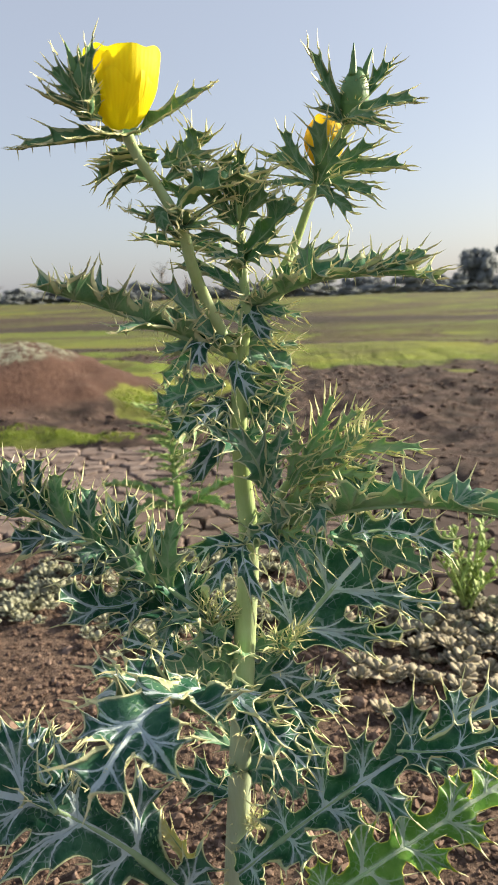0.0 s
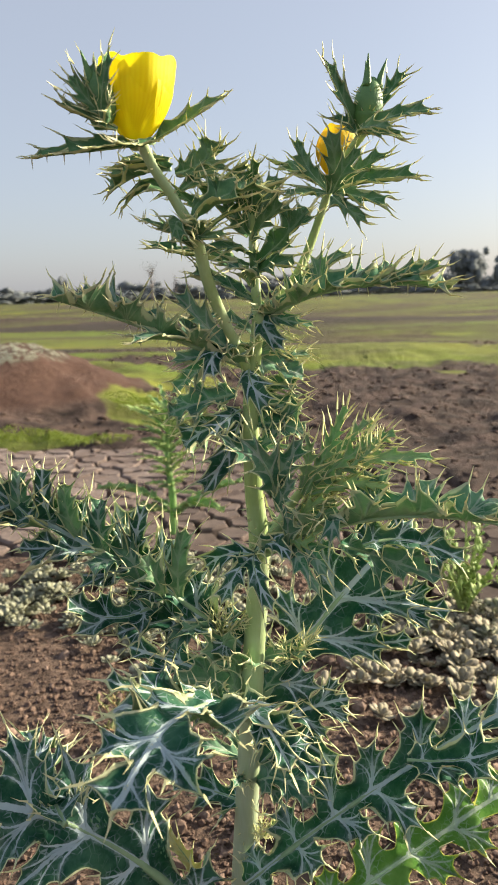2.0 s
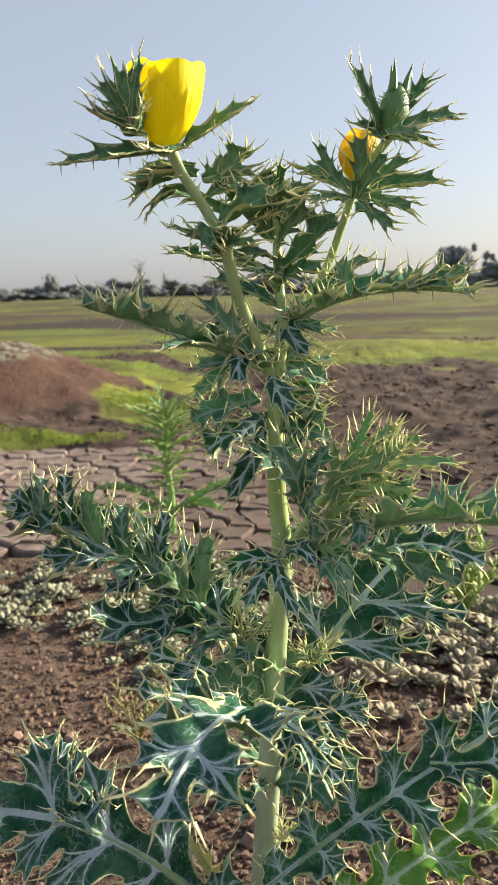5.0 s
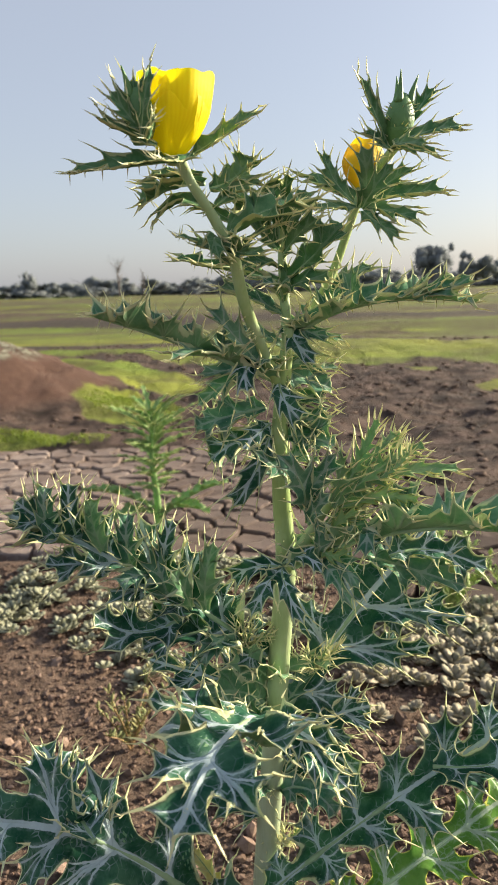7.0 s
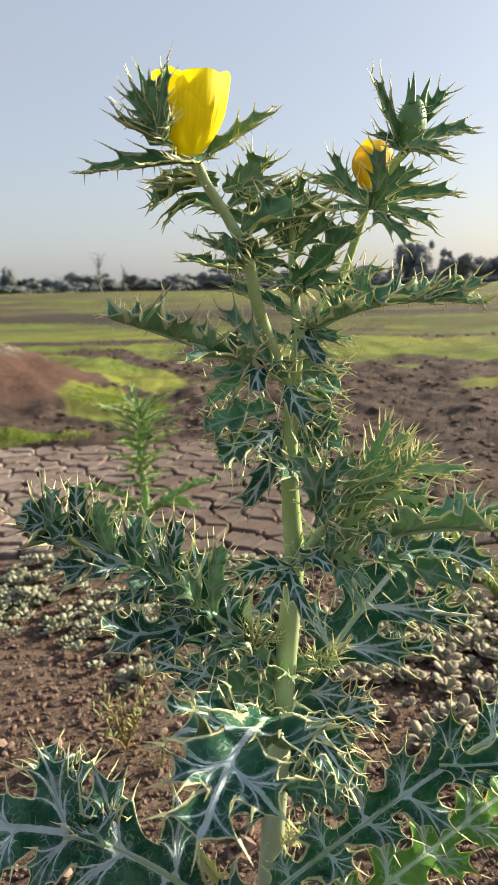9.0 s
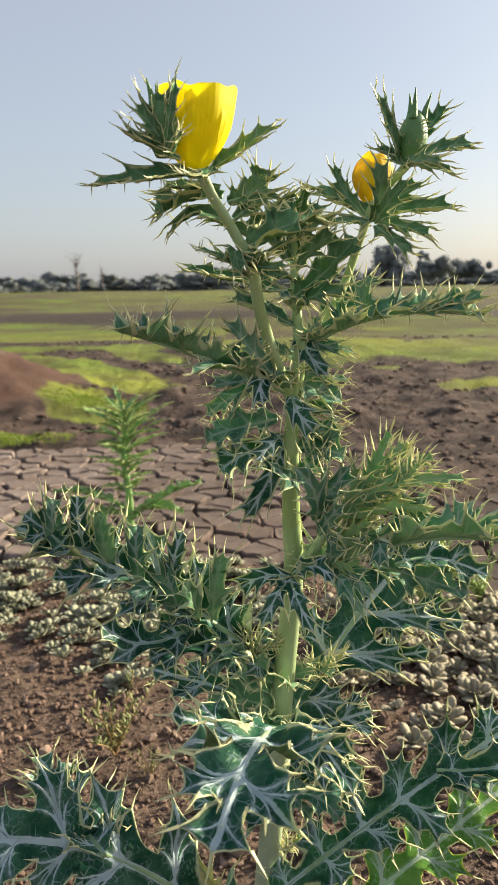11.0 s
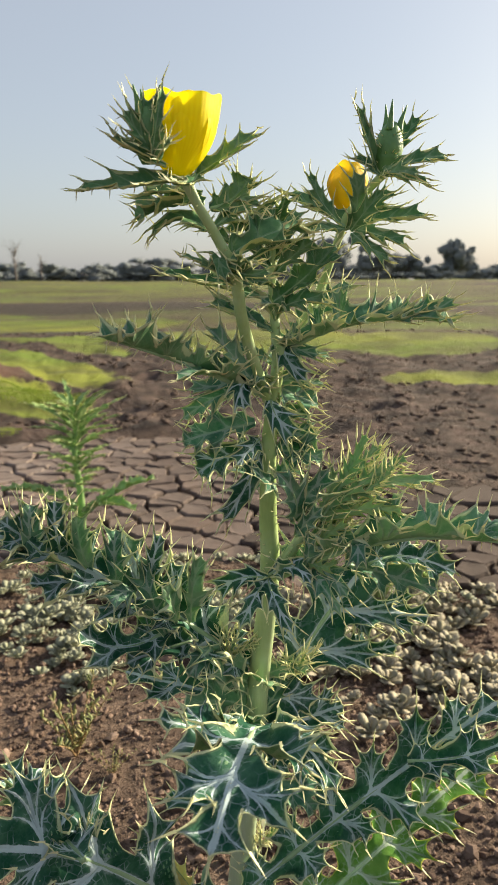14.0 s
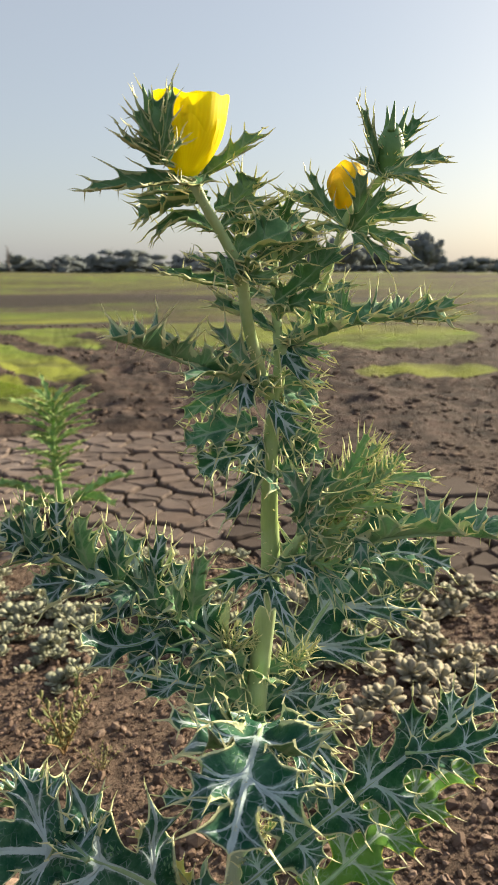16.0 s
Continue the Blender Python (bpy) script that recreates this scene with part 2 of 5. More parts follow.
M["mud_dark"] = g.finish(tone, 0.9, g.noise(180, 6, rough=0.65), 0.002, 0.7, spec=0.2)
g = Graph("clod")
tone = g.mix(g.random(), (0.065, 0.045, 0.036), (0.42, 0.31, 0.245))
M["clod"] = g.finish(g.mix(g.noise(300, 4), tone, (0.12, 0.075, 0.055)), 0.92, g.noise(900, 4), 0.0008, 0.8, spec=0.2)
g = Graph("crumbs")
tone = g.mix(g.island(), (0.035, 0.024, 0.02), (0.34, 0.24, 0.185))
M["crumbs"] = g.finish(g.mix(g.noise(300, 4), tone, (0.12, 0.075, 0.055)), 0.92, g.noise(900, 4), 0.0008, 0.8, spec=0.2)
g = Graph("field_clod")
M["field_clod"] = g.finish(g.mix(g.island(), (0.06, 0.042, 0.034), (0.14, 0.10, 0.08)), 0.95, g.noise(60, 5), 0.01, 0.8, spec=0.1)
g = Graph("weed_leaf")
tone = g.mix(g.island(), (0.25, 0.29, 0.18), (0.46, 0.47, 0.34))
M["weed"] = g.finish(g.mix(g.noise(500, 3), tone, (0.26, 0.25, 0.18)), 0.75, g.noise(800, 3), 0.0005, 0.6, 0.15, 0.3)
g = Graph("weed_leaf_pinkish")
tone = g.mix(g.island(), (0.26, 0.255, 0.17), (0.54, 0.47, 0.36))
M["weed_dusty"] = g.finish(g.mix(g.noise(500, 3), tone, (0.22, 0.2, 0.14)), 0.8, g.noise(800, 3), 0.0005, 0.6, 0.15, 0.3)
g = Graph("grass_blades")
M["grass"] = g.finish(g.mix(g.island(), (0.14, 0.22, 0.024), (0.27, 0.33, 0.045)), 0.6, thin=0.35)
g = Graph("yellow_green_sprig")
M["sprig"] = g.finish(g.mix(g.island(), (0.30, 0.45, 0.12), (0.48, 0.58, 0.22)), 0.6, thin=0.35)
g = Graph("seedling_leaf")
M["seedling_leaf"] = g.finish(g.mix(g.island(), (0.16, 0.20, 0.06), (0.34, 0.30, 0.12)), 0.6, thin=0.3)
g = Graph("red_twig")
M["twig"] = g.finish(g.mix(g.noise(90, 3), (0.26, 0.13, 0.07), (0.30, 0.24, 0.10)), 0.6)
g = Graph("bark")
M["bark"] = g.finish(g.mix(g.noise(4, 5), (0.10, 0.085, 0.075), (0.20, 0.17, 0.15)), 0.9, g.noise(20, 5), 0.03, 0.8)
# distance haze is put into this pale blue-grey leaf colour
g = Graph("tree_leaves_hazed")
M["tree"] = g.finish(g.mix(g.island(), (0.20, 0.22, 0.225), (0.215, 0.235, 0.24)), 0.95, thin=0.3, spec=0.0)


# ---- building helpers ----
def mesh_from(name, verts, faces, mat, smooth=True, uvs=None):
    me = bpy.data.meshes.new(name)
    me.from_pydata([tuple(v) for v in verts], [], faces)
    me.materials.append(mat)
    if smooth:
        me.polygons.foreach_set("use_smooth", [True] * len(me.polygons))
    if uvs:
        idx = np.empty(len(me.loops), dtype=np.int32)
        me.loops.foreach_get("vertex_index", idx)
        for layer_name, arr in uvs.items():
            layer = me.uv_layers.new(name=layer_name)
            layer.data.foreach_set("uv", np.asarray(arr, dtype=np.float32)[idx].ravel())
    me.update()
    return me


def part(name, me, parent, label=""):
    ob = new(name, me)
    ob.parent = parent
    return tagged(ob, label) if label else ob


def unit(v):
    v = np.asarray(v, float)
    return v / (np.linalg.norm(v) + 1e-12)


def tube(points, radii, sides=10, steps=6):
    """Vertices and faces of a round tube through points, with a closed end."""
    pts, rad = [], []
    P = [np.array(p, float) for p in points]
    P = [2 * P[0] - P[1]] + P + [2 * P[-1] - P[-2]]
    for i in range(1, len(P) - 2):
        for s in range(steps):
            t = s / steps
            pts.append(0.5 * (2 * P[i] + (P[i + 1] - P[i - 1]) * t + (2 * P[i - 1] - 5 * P[i] + 4 * P[i + 1] - P[i + 2]) * t * t + (3 * P[i] - P[i - 1] - 3 * P[i + 1] + P[i + 2]) * t ** 3))
            rad.append(radii[i - 1] * (1 - t) + radii[i] * t)
    pts.append(P[-2]), rad.append(radii[-1])
    verts, faces = [], []
    side = np.array((1.0, 0, 0))
    for i, (c, r) in enumerate(zip(pts, rad)):
        d = unit(pts[min(i + 1, len(pts) - 1)] - pts[max(i - 1, 0)])
        if abs(d @ side) > 0.95:
            side = np.array((0, 1.0, 0))
        a = unit(side - d * (d @ side))
        b = np.cross(d, a)
        for k in range(sides):
            w = 2 * math.pi * k / sides
            verts.append(c + (a * math.cos(w) + b * math.sin(w)) * r)
    for i in range(len(pts) - 1):
        for k in range(sides):
            faces.append((i * sides + k, i * sides + (k + 1) % sides, (i + 1) * sides + (k + 1) % sides, (i + 1) * sides + k))
    faces.append(tuple(range((len(pts) - 1) * sides, len(pts) * sides)))
    faces.append(tuple(reversed(range(sides))))
    return verts, faces, pts, rad


def spike(verts, faces, at, way, length, radius, bend=None):
    """Adds one thin thorn, slightly bent, to the lists."""
    d = unit(way)
    a = unit(np.cross(d, (0.31, 0.52, 0.79)))
    b = np.cross(d, a)
    n = len(verts)
    mid = at + d * length * 0.5 + (bend if bend is not None else 0) * length * 0.12
    for c, r in ((at, radius), (mid, radius * 0.55)):
        for k in range(3):
            w = 2.0944 * k
            verts.append(c + (a * math.cos(w) + b * math.sin(w)) * r)
    verts.append(at + d * length)
    for k in range(3):
        q = (k + 1) % 3
        faces.append((n + k, n + q, n + 3 + q, n + 3 + k))
        faces.append((n + 3 + k, n + 3 + q, n + 6))


# teeth of one lobe: how far out along it, how far to its sides
FINE = ((0.46, -1.0), (0.76, -0.80), (1.0, 0.0), (0.78, 0.80), (0.50, 1.0))
PLAIN = ((0.58, -0.85), (1.0, 0.0), (0.60, 0.85))
SPEAR = ((1.0, 0.0),)
EASE = (0.0, 0.10, 0.26, 0.50, 0.76)


def leaf_side(length, half, lobes, teeth, sinus, rng):
    """One half of a lobed leaf laid flat: its rows of root, bend, margin, lift and tooth direction."""
    step = length / (lobes + 0.75)
    marks = [(np.array((0.0, 0.0)), np.array((0.0, 0.06 * half)), np.array((0.0, 0.14 * half)), 0.3, None)]
    last = None
    for k in range(lobes):
        uc = (k + 0.42) / (lobes + 0.75)
        root = np.array((step * (k + 0.42 + rng.uniform(-0.10, 0.10)), 0.0))
        lean = radians((70 if len(teeth) > 2 else 50) - 34 * uc + rng.uniform(-10, 10))
        reach = half * min(1.0, 0.55 + 1.4 * uc) * min(1.0, 0.38 + 1.5 * (1 - uc)) * rng.uniform(0.8, 1.15) * (1.0 if len(teeth) > 2 else 1.2)
        e1, e2 = np.array((math.cos(lean), math.sin(lean))), np.array((math.sin(lean), -math.cos(lean)))
        wide = step * (0.46 if len(teeth) > 2 else 0.34) * rng.uniform(0.9, 1.1)
        tilt = rng.uniform(-0.5, 0.5)
        if last is not None:
            mid = 0.5 * (last[0] + root)
            dip = mid + np.array((0.26 * half, sinus * half * rng.uniform(0.8, 1.2)))
            marks.append((mid, 0.5 * (mid + dip), dip, rng.uniform(0.5, 1.3), None))
        before = None
        for f, q in teeth:
            tip = root + e1 * reach * f * rng.uniform(0.93, 1.07) + e2 * wide * q * (0.55 + 0.45 * f)
            way = unit(e1 + e2 * (0.65 * q if q > 0 else 0.4 * q))
            if before is not None:
                dip = 0.5 * (before + tip)
                dip = dip + (root + e1 * reach * 0.36 - dip) * 0.34
                marks.append((root, root + e1 * max(0.0, (dip - root) @ e1) * 0.78, dip, tilt + rng.uniform(-0.3, 0.5), None))
            marks.append((root, root + e1 * max(0.0, (tip - root) @ e1) * 0.78, tip, tilt + (rng.uniform(0.0, 1.1) if q else rng.uniform(-0.9, 0.2)), way))
            before = tip
        last = (root,)
    root = np.array((step * (lobes + 0.22), 0.0))
    mid = 0.5 * (last[0] + root)
    dip = mid + np.array((0.28 * half, sinus * half * 0.75))
    marks.append((mid, 0.5 * (mid + dip), dip, 0.7, None))
    if len(teeth) > 1:
        tip = root + np.array((0.34 * step, 0.36 * half))
        marks.append((root, root + (tip - root) * np.array((0.6, 0.3)), tip, rng.uniform(0.0, 0.8), unit((0.75, 0.65))))
        marks.append((root + np.array((0.15 * step, 0)), root + np.array((0.24 * step, 0.05 * half)), root + np.array((0.36 * step, 0.15 * half)), 0.1, None))
    end = np.array((length, 0.0))
    marks.append((end * 0.985, end * 0.99, end, 0.0, np.array((1.0, 0.0))))
    rows = []
    for m, n in zip(marks, marks[1:]):
        gap = np.linalg.norm(m[2] - n[2])
        tooth = m if m[4] is not None else n
        hook = tooth[2] - tooth[4] * gap * (0.62 if len(teeth) > 2 else 0.56) if tooth[4] is not None else 0.5 * (m[2] + n[2])
        steps = EASE if m[4] is not None else tuple(1 - e for e in reversed(EASE + (1.0,)))[:-1]
        for t in steps:
            edge = (1 - t) ** 2 * m[2] + 2 * t * (1 - t) * hook + t * t * n[2]
            rows.append((m[0] + (n[0] - m[0]) * t, m[1] + (n[1] - m[1]) * t, edge, m[3] + (n[3] - m[3]) * t, m[4] if t == 0 else None))
    rows.append(marks[-1])
    return rows


def away(points, a, b, worth):
    """Least distance from the points to the segments a to b, less the segments' own half width."""
    d = b - a
    t = np.clip(((points[:, None, :] - a[None]) * d[None]).sum(-1) / ((d * d).sum(-1)[None] + 1e-14), 0, 1)
    q = points[:, None, :] - (a[None] + t[..., None] * d[None])
    return (np.sqrt((q * q).sum(-1)) - worth[None]).min(1)


def leaf_parts(base, mid, tip, half, up, lobes, fold, wave, seed, spine=0.0035, style=FINE, across=8, sinus=0.30):
    """Meshes of a lobed, toothed leaf blade, of its thorns and of its midrib."""
    rng = random.Random(seed)
    base, mid, tip = (np.array(p, float) for p in (base, mid, tip))
    ctrl = 2 * mid - 0.5 * (base + tip)
    length = np.linalg.norm(mid - base) + np.linalg.norm(tip - mid)
    want = np.array(up, float) if up is not None else np.array((0, -0.15, 1.0))

    def rib(u):
        u = np.asarray(u, float)[..., None]
        return (1 - u) ** 2 * base + 2 * u * (1 - u) * ctrl + u * u * tip

    def axes(u):
        u = np.asarray(u, float)[..., None]
        d = 2 * (1 - u) * (ctrl - base) + 2 * u * (tip - ctrl)
        d = d / (np.linalg.norm(d, axis=-1, keepdims=True) + 1e-12)
        n = want - d * (d @ want)[..., None]
        n = n / (np.linalg.norm(n, axis=-1, keepdims=True) + 1e-12)
        return d, n, np.cross(d, n)

    pos, normals, faces, uv, ed, rims = [], [], [], [], [], []
    sv, sf = [], []
    V = 1 - (1 - np.linspace(0, 1, across)) ** 1.25
    for side in (-1, 1):
        rows = leaf_side(length, half, lobes, style, sinus, rng)
        R, C, E = (np.array([r[i] for r in rows]) for i in range(3))
        lift = np.array([r[3] for r in rows])
        v = V[None, :, None]
        flat = (1 - v) ** 2 * R[:, None] + 2 * v * (1 - v) * C[:, None] + v * v * E[:, None]
        a, b = flat[..., 0], flat[..., 1]
        u = np.clip(a / length, 0, 1)
        d, n, bb = axes(u)
        ang = (radians(fold) * (0.55 + 0.45 * np.clip(b / half, 0, 1)))[..., None]
        out = bb * side * np.cos(ang) + n * np.sin(ang)
        rise = wave * 0.36 * half * lift[:, None] * V[None, :] ** 2.2 * np.clip(b / (0.4 * half), 0, 1)
        rise = rise + 0.05 * half * np.sin(a / half * 4.1 + seed) * np.sin(np.pi * V)[None, :] + 0.035 * half * np.sin(a / half * 9.3 + b / half * 7 + seed * 2) * np.sin(np.pi * V)[None, :]
        P = rib(u) + d * (a - u * length)[..., None] + out * b[..., None] + n * rise[..., None]
        pts = flat.reshape(-1, 2)
        sa, sb, wd = [np.array((0.0, 0.0))], [np.array((length, 0.0))], [half * 0.028]
        for i, r in enumerate(rows):
            if r[4] is not None and i < len(rows) - 1:
                main = np.linalg.norm(r[2] - r[0]) > 0.85 * half
                for j in range(across - 1):
                    sa.append(flat[i, j]), sb.append(flat[i, j + 1])
                    wd.append(half * (0.017 if main else 0.010) * (1 - 0.85 * V[j]))
        dv = away(pts, np.array(sa), np.array(sb), np.array(wd))
        taper = np.clip(1 - pts[:, 0] / length, 0, 1) * half * 0.02
        dv = np.minimum(dv, pts[:, 1] - half * 0.012 - taper)
        de = away(pts, E[:-1], E[1:], np.zeros(len(E) - 1))
        start = len(pos)
        pos.extend(P.reshape(-1, 3)), normals.extend(n.reshape(-1, 3))
        uv.extend(zip(dv * 1000 * min(2.2, max(0.9, 0.033 / half)), np.tile(V, len(rows))))
        ed.extend(zip(de * 1000, pts[:, 1] * 1000))
        for i, r in enumerate(rows):
            if r[4] is not None:
                o = unit(P[i, -1] - P[i, -2])
                go = unit((d[i, -1] * r[4][0] + out[i, -1] * r[4][1]) + o * 0.6 + n[i, -1] * rng.uniform(-0.1, 0.3))
                spike(sv, sf, P[i, -1] - go * spine * 0.25, go, spine * rng.uniform(0.75, 1.35), spine * 0.085, n[i, -1] * rng.uniform(-1, 1))
            elif side > 0 and i and rng.random() < 0.05:
                spike(sv, sf, P[i, -1], n[i, -1] + out[i, -1] * 0.5, spine * rng.uniform(0.5, 0.9), spine * 0.07)
        for i in range(len(rows) - 1):
            for j in range(across - 1):
                q = start + i * across + j
                f = (q, q + 1, q + across + 1, q + across)
                faces.append(f if side > 0 else f[::-1])
            q = start + i * across + across - 1
            rims.append((q, q + across, side))
    for i in range(int(length / 0.006)):
        w = min((i + rng.random()) / (length / 0.006), 0.97)
        d, n, b = axes(w)
        spike(sv, sf, rib(w), -n + b * rng.uniform(-0.5, 0.5) + d * 0.15, spine * rng.uniform(0.5, 0.9), spine * 0.06)
    # midrib: a slender raised ridge on the under side
    rv, rf, _, _ = tube([rib(t) - axes(t)[1] * half * 0.03 for t in (0, 0.25, 0.5, 0.75, 1)], [half * q for q in (0.06, 0.05, 0.035, 0.02, 0.004)], 6, 4)
    top = len(pos)
    under = [p - q * 0.0004 for p, q in zip(pos, normals)]
    turned = [tuple(i + top for i in f[::-1]) for f in faces]
    close = [(p, p + top, q + top, q) if side > 0 else (p, q, q + top, p + top) for p, q, side in rims]
    return (pos + under, faces + turned + close, {"veins": uv * 2, "edge": ed * 2}, len(faces)), (sv, sf), (rv, rf)


def build_leaf(parent, pts, half, up, lobes, fold, wave, kind, seed, spine=0.0035, label="", **more):
    blade, thorns, ridge = leaf_parts(*pts, half, up, lobes, fold, wave, seed, spine, **more)
    me = mesh_from("leaf", blade[0], blade[1], M[kind], True, blade[2])
    me.materials.append(M[kind + "_under"] if kind + "_under" in M else M["under"])
    me.polygons.foreach_set("material_index", [int(i >= blade[3]) for i in range(len(me.polygons))])
    leaf = part("leaf", me, parent, label)
    part("spine_fringe", mesh_from("spine_fringe", *thorns, M["spine"], False), leaf)["kind"] = "stuff"
    part("midrib", mesh_from("midrib", *ridge, M["midrib"]), leaf)
    return leaf


# ---- ground ----
def smooth(a, b, x):
    t = min(1.0, max(0.0, (x - a) / (b - a)))
    return t * t * (3 - 2 * t)


def mud_zone(x, y):
    """1 inside the cracked mud, 0 outside."""
    wob = 0.10 * noise.noise((x * 2.2, y * 2.2, 3.1))
    left = smooth(1.10, 1.17, y + wob * 0.5 + 0.12 * x) * (1 - smooth(1.95, 2.15, y + wob)) * (1 - smooth(0.30, 0.42, x + wob))
    right = smooth(0.92, 0.98, y + wob * 0.3 + 0.28 * x - 0.1) * (1 - smooth(1.3, 1.5, y)) * smooth(0.13, 0.19, x)
    left *= smooth(-1.25, -1.0, x + wob)
    right *= 1 - smooth(0.62, 0.8, x + wob)
    return max(left, right)


def ground_height(x, y):
    z = 0.006 * noise.noise((x * 6, y * 6, 0)) + 0.003 * noise.noise((x * 25, y * 25, 1))
    r = smooth(1.3, 2.6, y) * (1 - smooth(4.0, 8.0, y))
    z += r * (0.034 * noise.noise((x * 3.1, y * 3.1, 2)) + 0.022 * noise.noise((x * 9, y * 9, 4)) + 0.008 * noise.noise((x * 27, y * 27, 5)))
    # bare mound
    mx, my = (x + 1.19) / 0.52, (y - 2.95) / 0.58
    z += 0.25 * math.exp(-(mx * mx + my * my) ** 1.5 * 0.9) * (1 + 0.18 * noise.noise((x * 4, y * 4, 7)) + 0.07 * noise.noise((x * 14, y * 14, 8)))
    # low banks across the field
    if y > 5:
        s = smooth(5, 8, y)
        z += s * 0.16 * noise.noise((x * 0.13 + 3, y * 0.33, 8)) + s * 0.03 * noise.noise((x * 0.25, y * 0.5, 9))
        z += smooth(10, 30, y) * 0.25 * noise.noise((x * 0.03, y * 0.10, 10))
        z += 0.32 * smooth(30, 90, y)
    m = mud_zone(x, y) if 0.8 < y < 2.5 and -2 < x < 1.2 else 0
    return z * (1 - 0.6 * m) - 0.035 * m


def spaced(lo, hi, step, grow, end):
    a = list(np.arange(lo, hi, step))
    s, v = step, a[-1]
    while v < end:
        s *= grow
        v += s
        a.append(v)
    s, v, b = step, a[0], []
    while v > -end:
        s *= grow
        v -= s
        b.append(v)
    return b[::-1] + a


def grass_cover(x, y):
    """How much of the soil low green growth covers at a place, 0 to 1."""
    best = 0.0
    for cx, cy, rx, ry, a in ((-0.46, 2.70, 0.18, 0.30, 0.30), (-0.78, 2.12, 0.22, 0.06, 0), (-0.80, 4.1, 0.29, 1.15, 0.52), (-0.50, 5.1, 0.17, 0.85, 0.39), (-1.5, 5.7, 0.45, 0.3, 0.1), (0.72, 5.6, 0.85, 1.35, -0.1), (0.95, 3.85, 0.09, 0.12, 0),
                              (1.9, 5.05, 0.62, 1.05, -0.45), (1.38, 3.16, 0.34, 0.17, 0.1), (-1.6, 7.9, 1.9, 0.9, 0.1), (-4.2, 10.2, 2.6, 1.9, 0.2), (2.9, 8.0, 1.2, 0.9, 0), (-0.4, 5.75, 0.7, 0.28, 0.3)):
        dx, dy = x - cx, y - cy
        u, v = (dx * math.cos(a) + dy * math.sin(a)) / rx, (-dx * math.sin(a) + dy * math.cos(a)) / ry
        best = max(best, 1.15 - 0.6 * (u * u + v * v))
    return max(0.0, min(1.0, best))


gx, gy = spaced(-0.5, 0.6, 0.009, 1.045, 700), spaced(0.38, 1.5, 0.009, 1.032, 900)
gv = [(a, b, ground_height(a, b)) for b in gy for a in gx]
gf = [(j * len(gx) + i, j * len(gx) + i + 1, (j + 1) * len(gx) + i + 1, (j + 1) * len(gx) + i) for j in range(len(gy) - 1) for i in range(len(gx) - 1)]
ground = tagged(new("ground", mesh_from("ground", gv, gf, M["soil"])), "bare brown clay soil with mossy green field strips beyond", "ground", kind="structure")
attr = ground.data.attributes.new("grass_cover", "FLOAT", "POINT")
attr.data.foreach_set("value", [grass_cover(v[0], v[1]) if v[1] > 1.8 else 0.0 for v in gv])

# ---- the large prickly poppy ----
poppy = tagged(new("prickly_poppy"), "tall prickly poppy with yellow flower, rooted in bare soil", "plant")
count = [0]


def add_leaf(base, mid, tip, half, up, lobes, fold, wave, kind, teeth):
    count[0] += 1
    build_leaf(poppy, (base, mid, tip), half, up, lobes + (teeth == 1), fold, wave * (1.0 if teeth > 1 else 0.7), kind, 11 * count[0] + 3, 0.0048 + half * 0.09 + (0.0015 if kind == "young" else 0),
               style={1: SPEAR, 3: PLAIN, 5: FINE}[teeth], across=8 if half > 0.012 else 6, sinus=0.16 if kind in ("young", "fresh") else 0.23 if teeth == 5 else 0.27, label={"dry": "withered yellow leaf", "young": "pale green young leaf"}.get(kind, ""))


def add_stem(name, points, radii, prickles, seed, parent):
    verts, faces, pts, rad = tube(points, radii, 14, 8)
    ob = part(name, mesh_from(name, verts, faces, M["stem"]), parent)
    rng = random.Random(seed)
    sv, sf = [], []
    for _ in range(prickles):
        i = rng.randrange(len(pts) - 1)
        t = rng.random()
        c, r = pts[i] * (1 - t) + pts[i + 1] * t, rad[i]
        axis = unit(pts[i + 1] - pts[i])
        w = rng.uniform(0, 2 * math.pi)
        o = unit(np.cross(axis, (math.cos(w), math.sin(w), 0.3)))
        spike(sv, sf, c + o * r * 0.93, o + axis * rng.uniform(-0.2, 0.5), rng.uniform(0.0015, 0.0042), 0.00045)
    part("bristle_coat", mesh_from("bristle_coat", sv, sf, M["spine"], False), ob)["kind"] = "stuff"
    return ob


add_stem("stem", [(-0.0125, 0.386, -0.012), (-0.0099, 0.382, 0.0369), (-0.0089, 0.376, 0.079), (-0.0043, 0.368, 0.1475), (0.0016, 0.36, 0.2357), (0.0059, 0.354, 0.2955),
                  (0.0042, 0.349, 0.328), (0.0037, 0.344, 0.3637), (0.0065, 0.343, 0.3917), (0.0086, 0.345, 0.4089)],
         [0.0075, 0.007, 0.0068, 0.0064, 0.0056, 0.005, 0.0043, 0.0036, 0.003, 0.0026], 120, 1, poppy)
add_stem("branch", [(0.0046, 0.344, 0.3817), (-0.0039, 0.336, 0.401), (-0.0113, 0.324, 0.4222), (-0.0149, 0.317, 0.4396), (-0.022, 0.314, 0.4533), (-0.0297, 0.312, 0.4657), (-0.0342, 0.314, 0.4752)],
         [0.0028, 0.0026, 0.0025, 0.0024, 0.002, 0.0019, 0.0024], 40, 2, poppy)
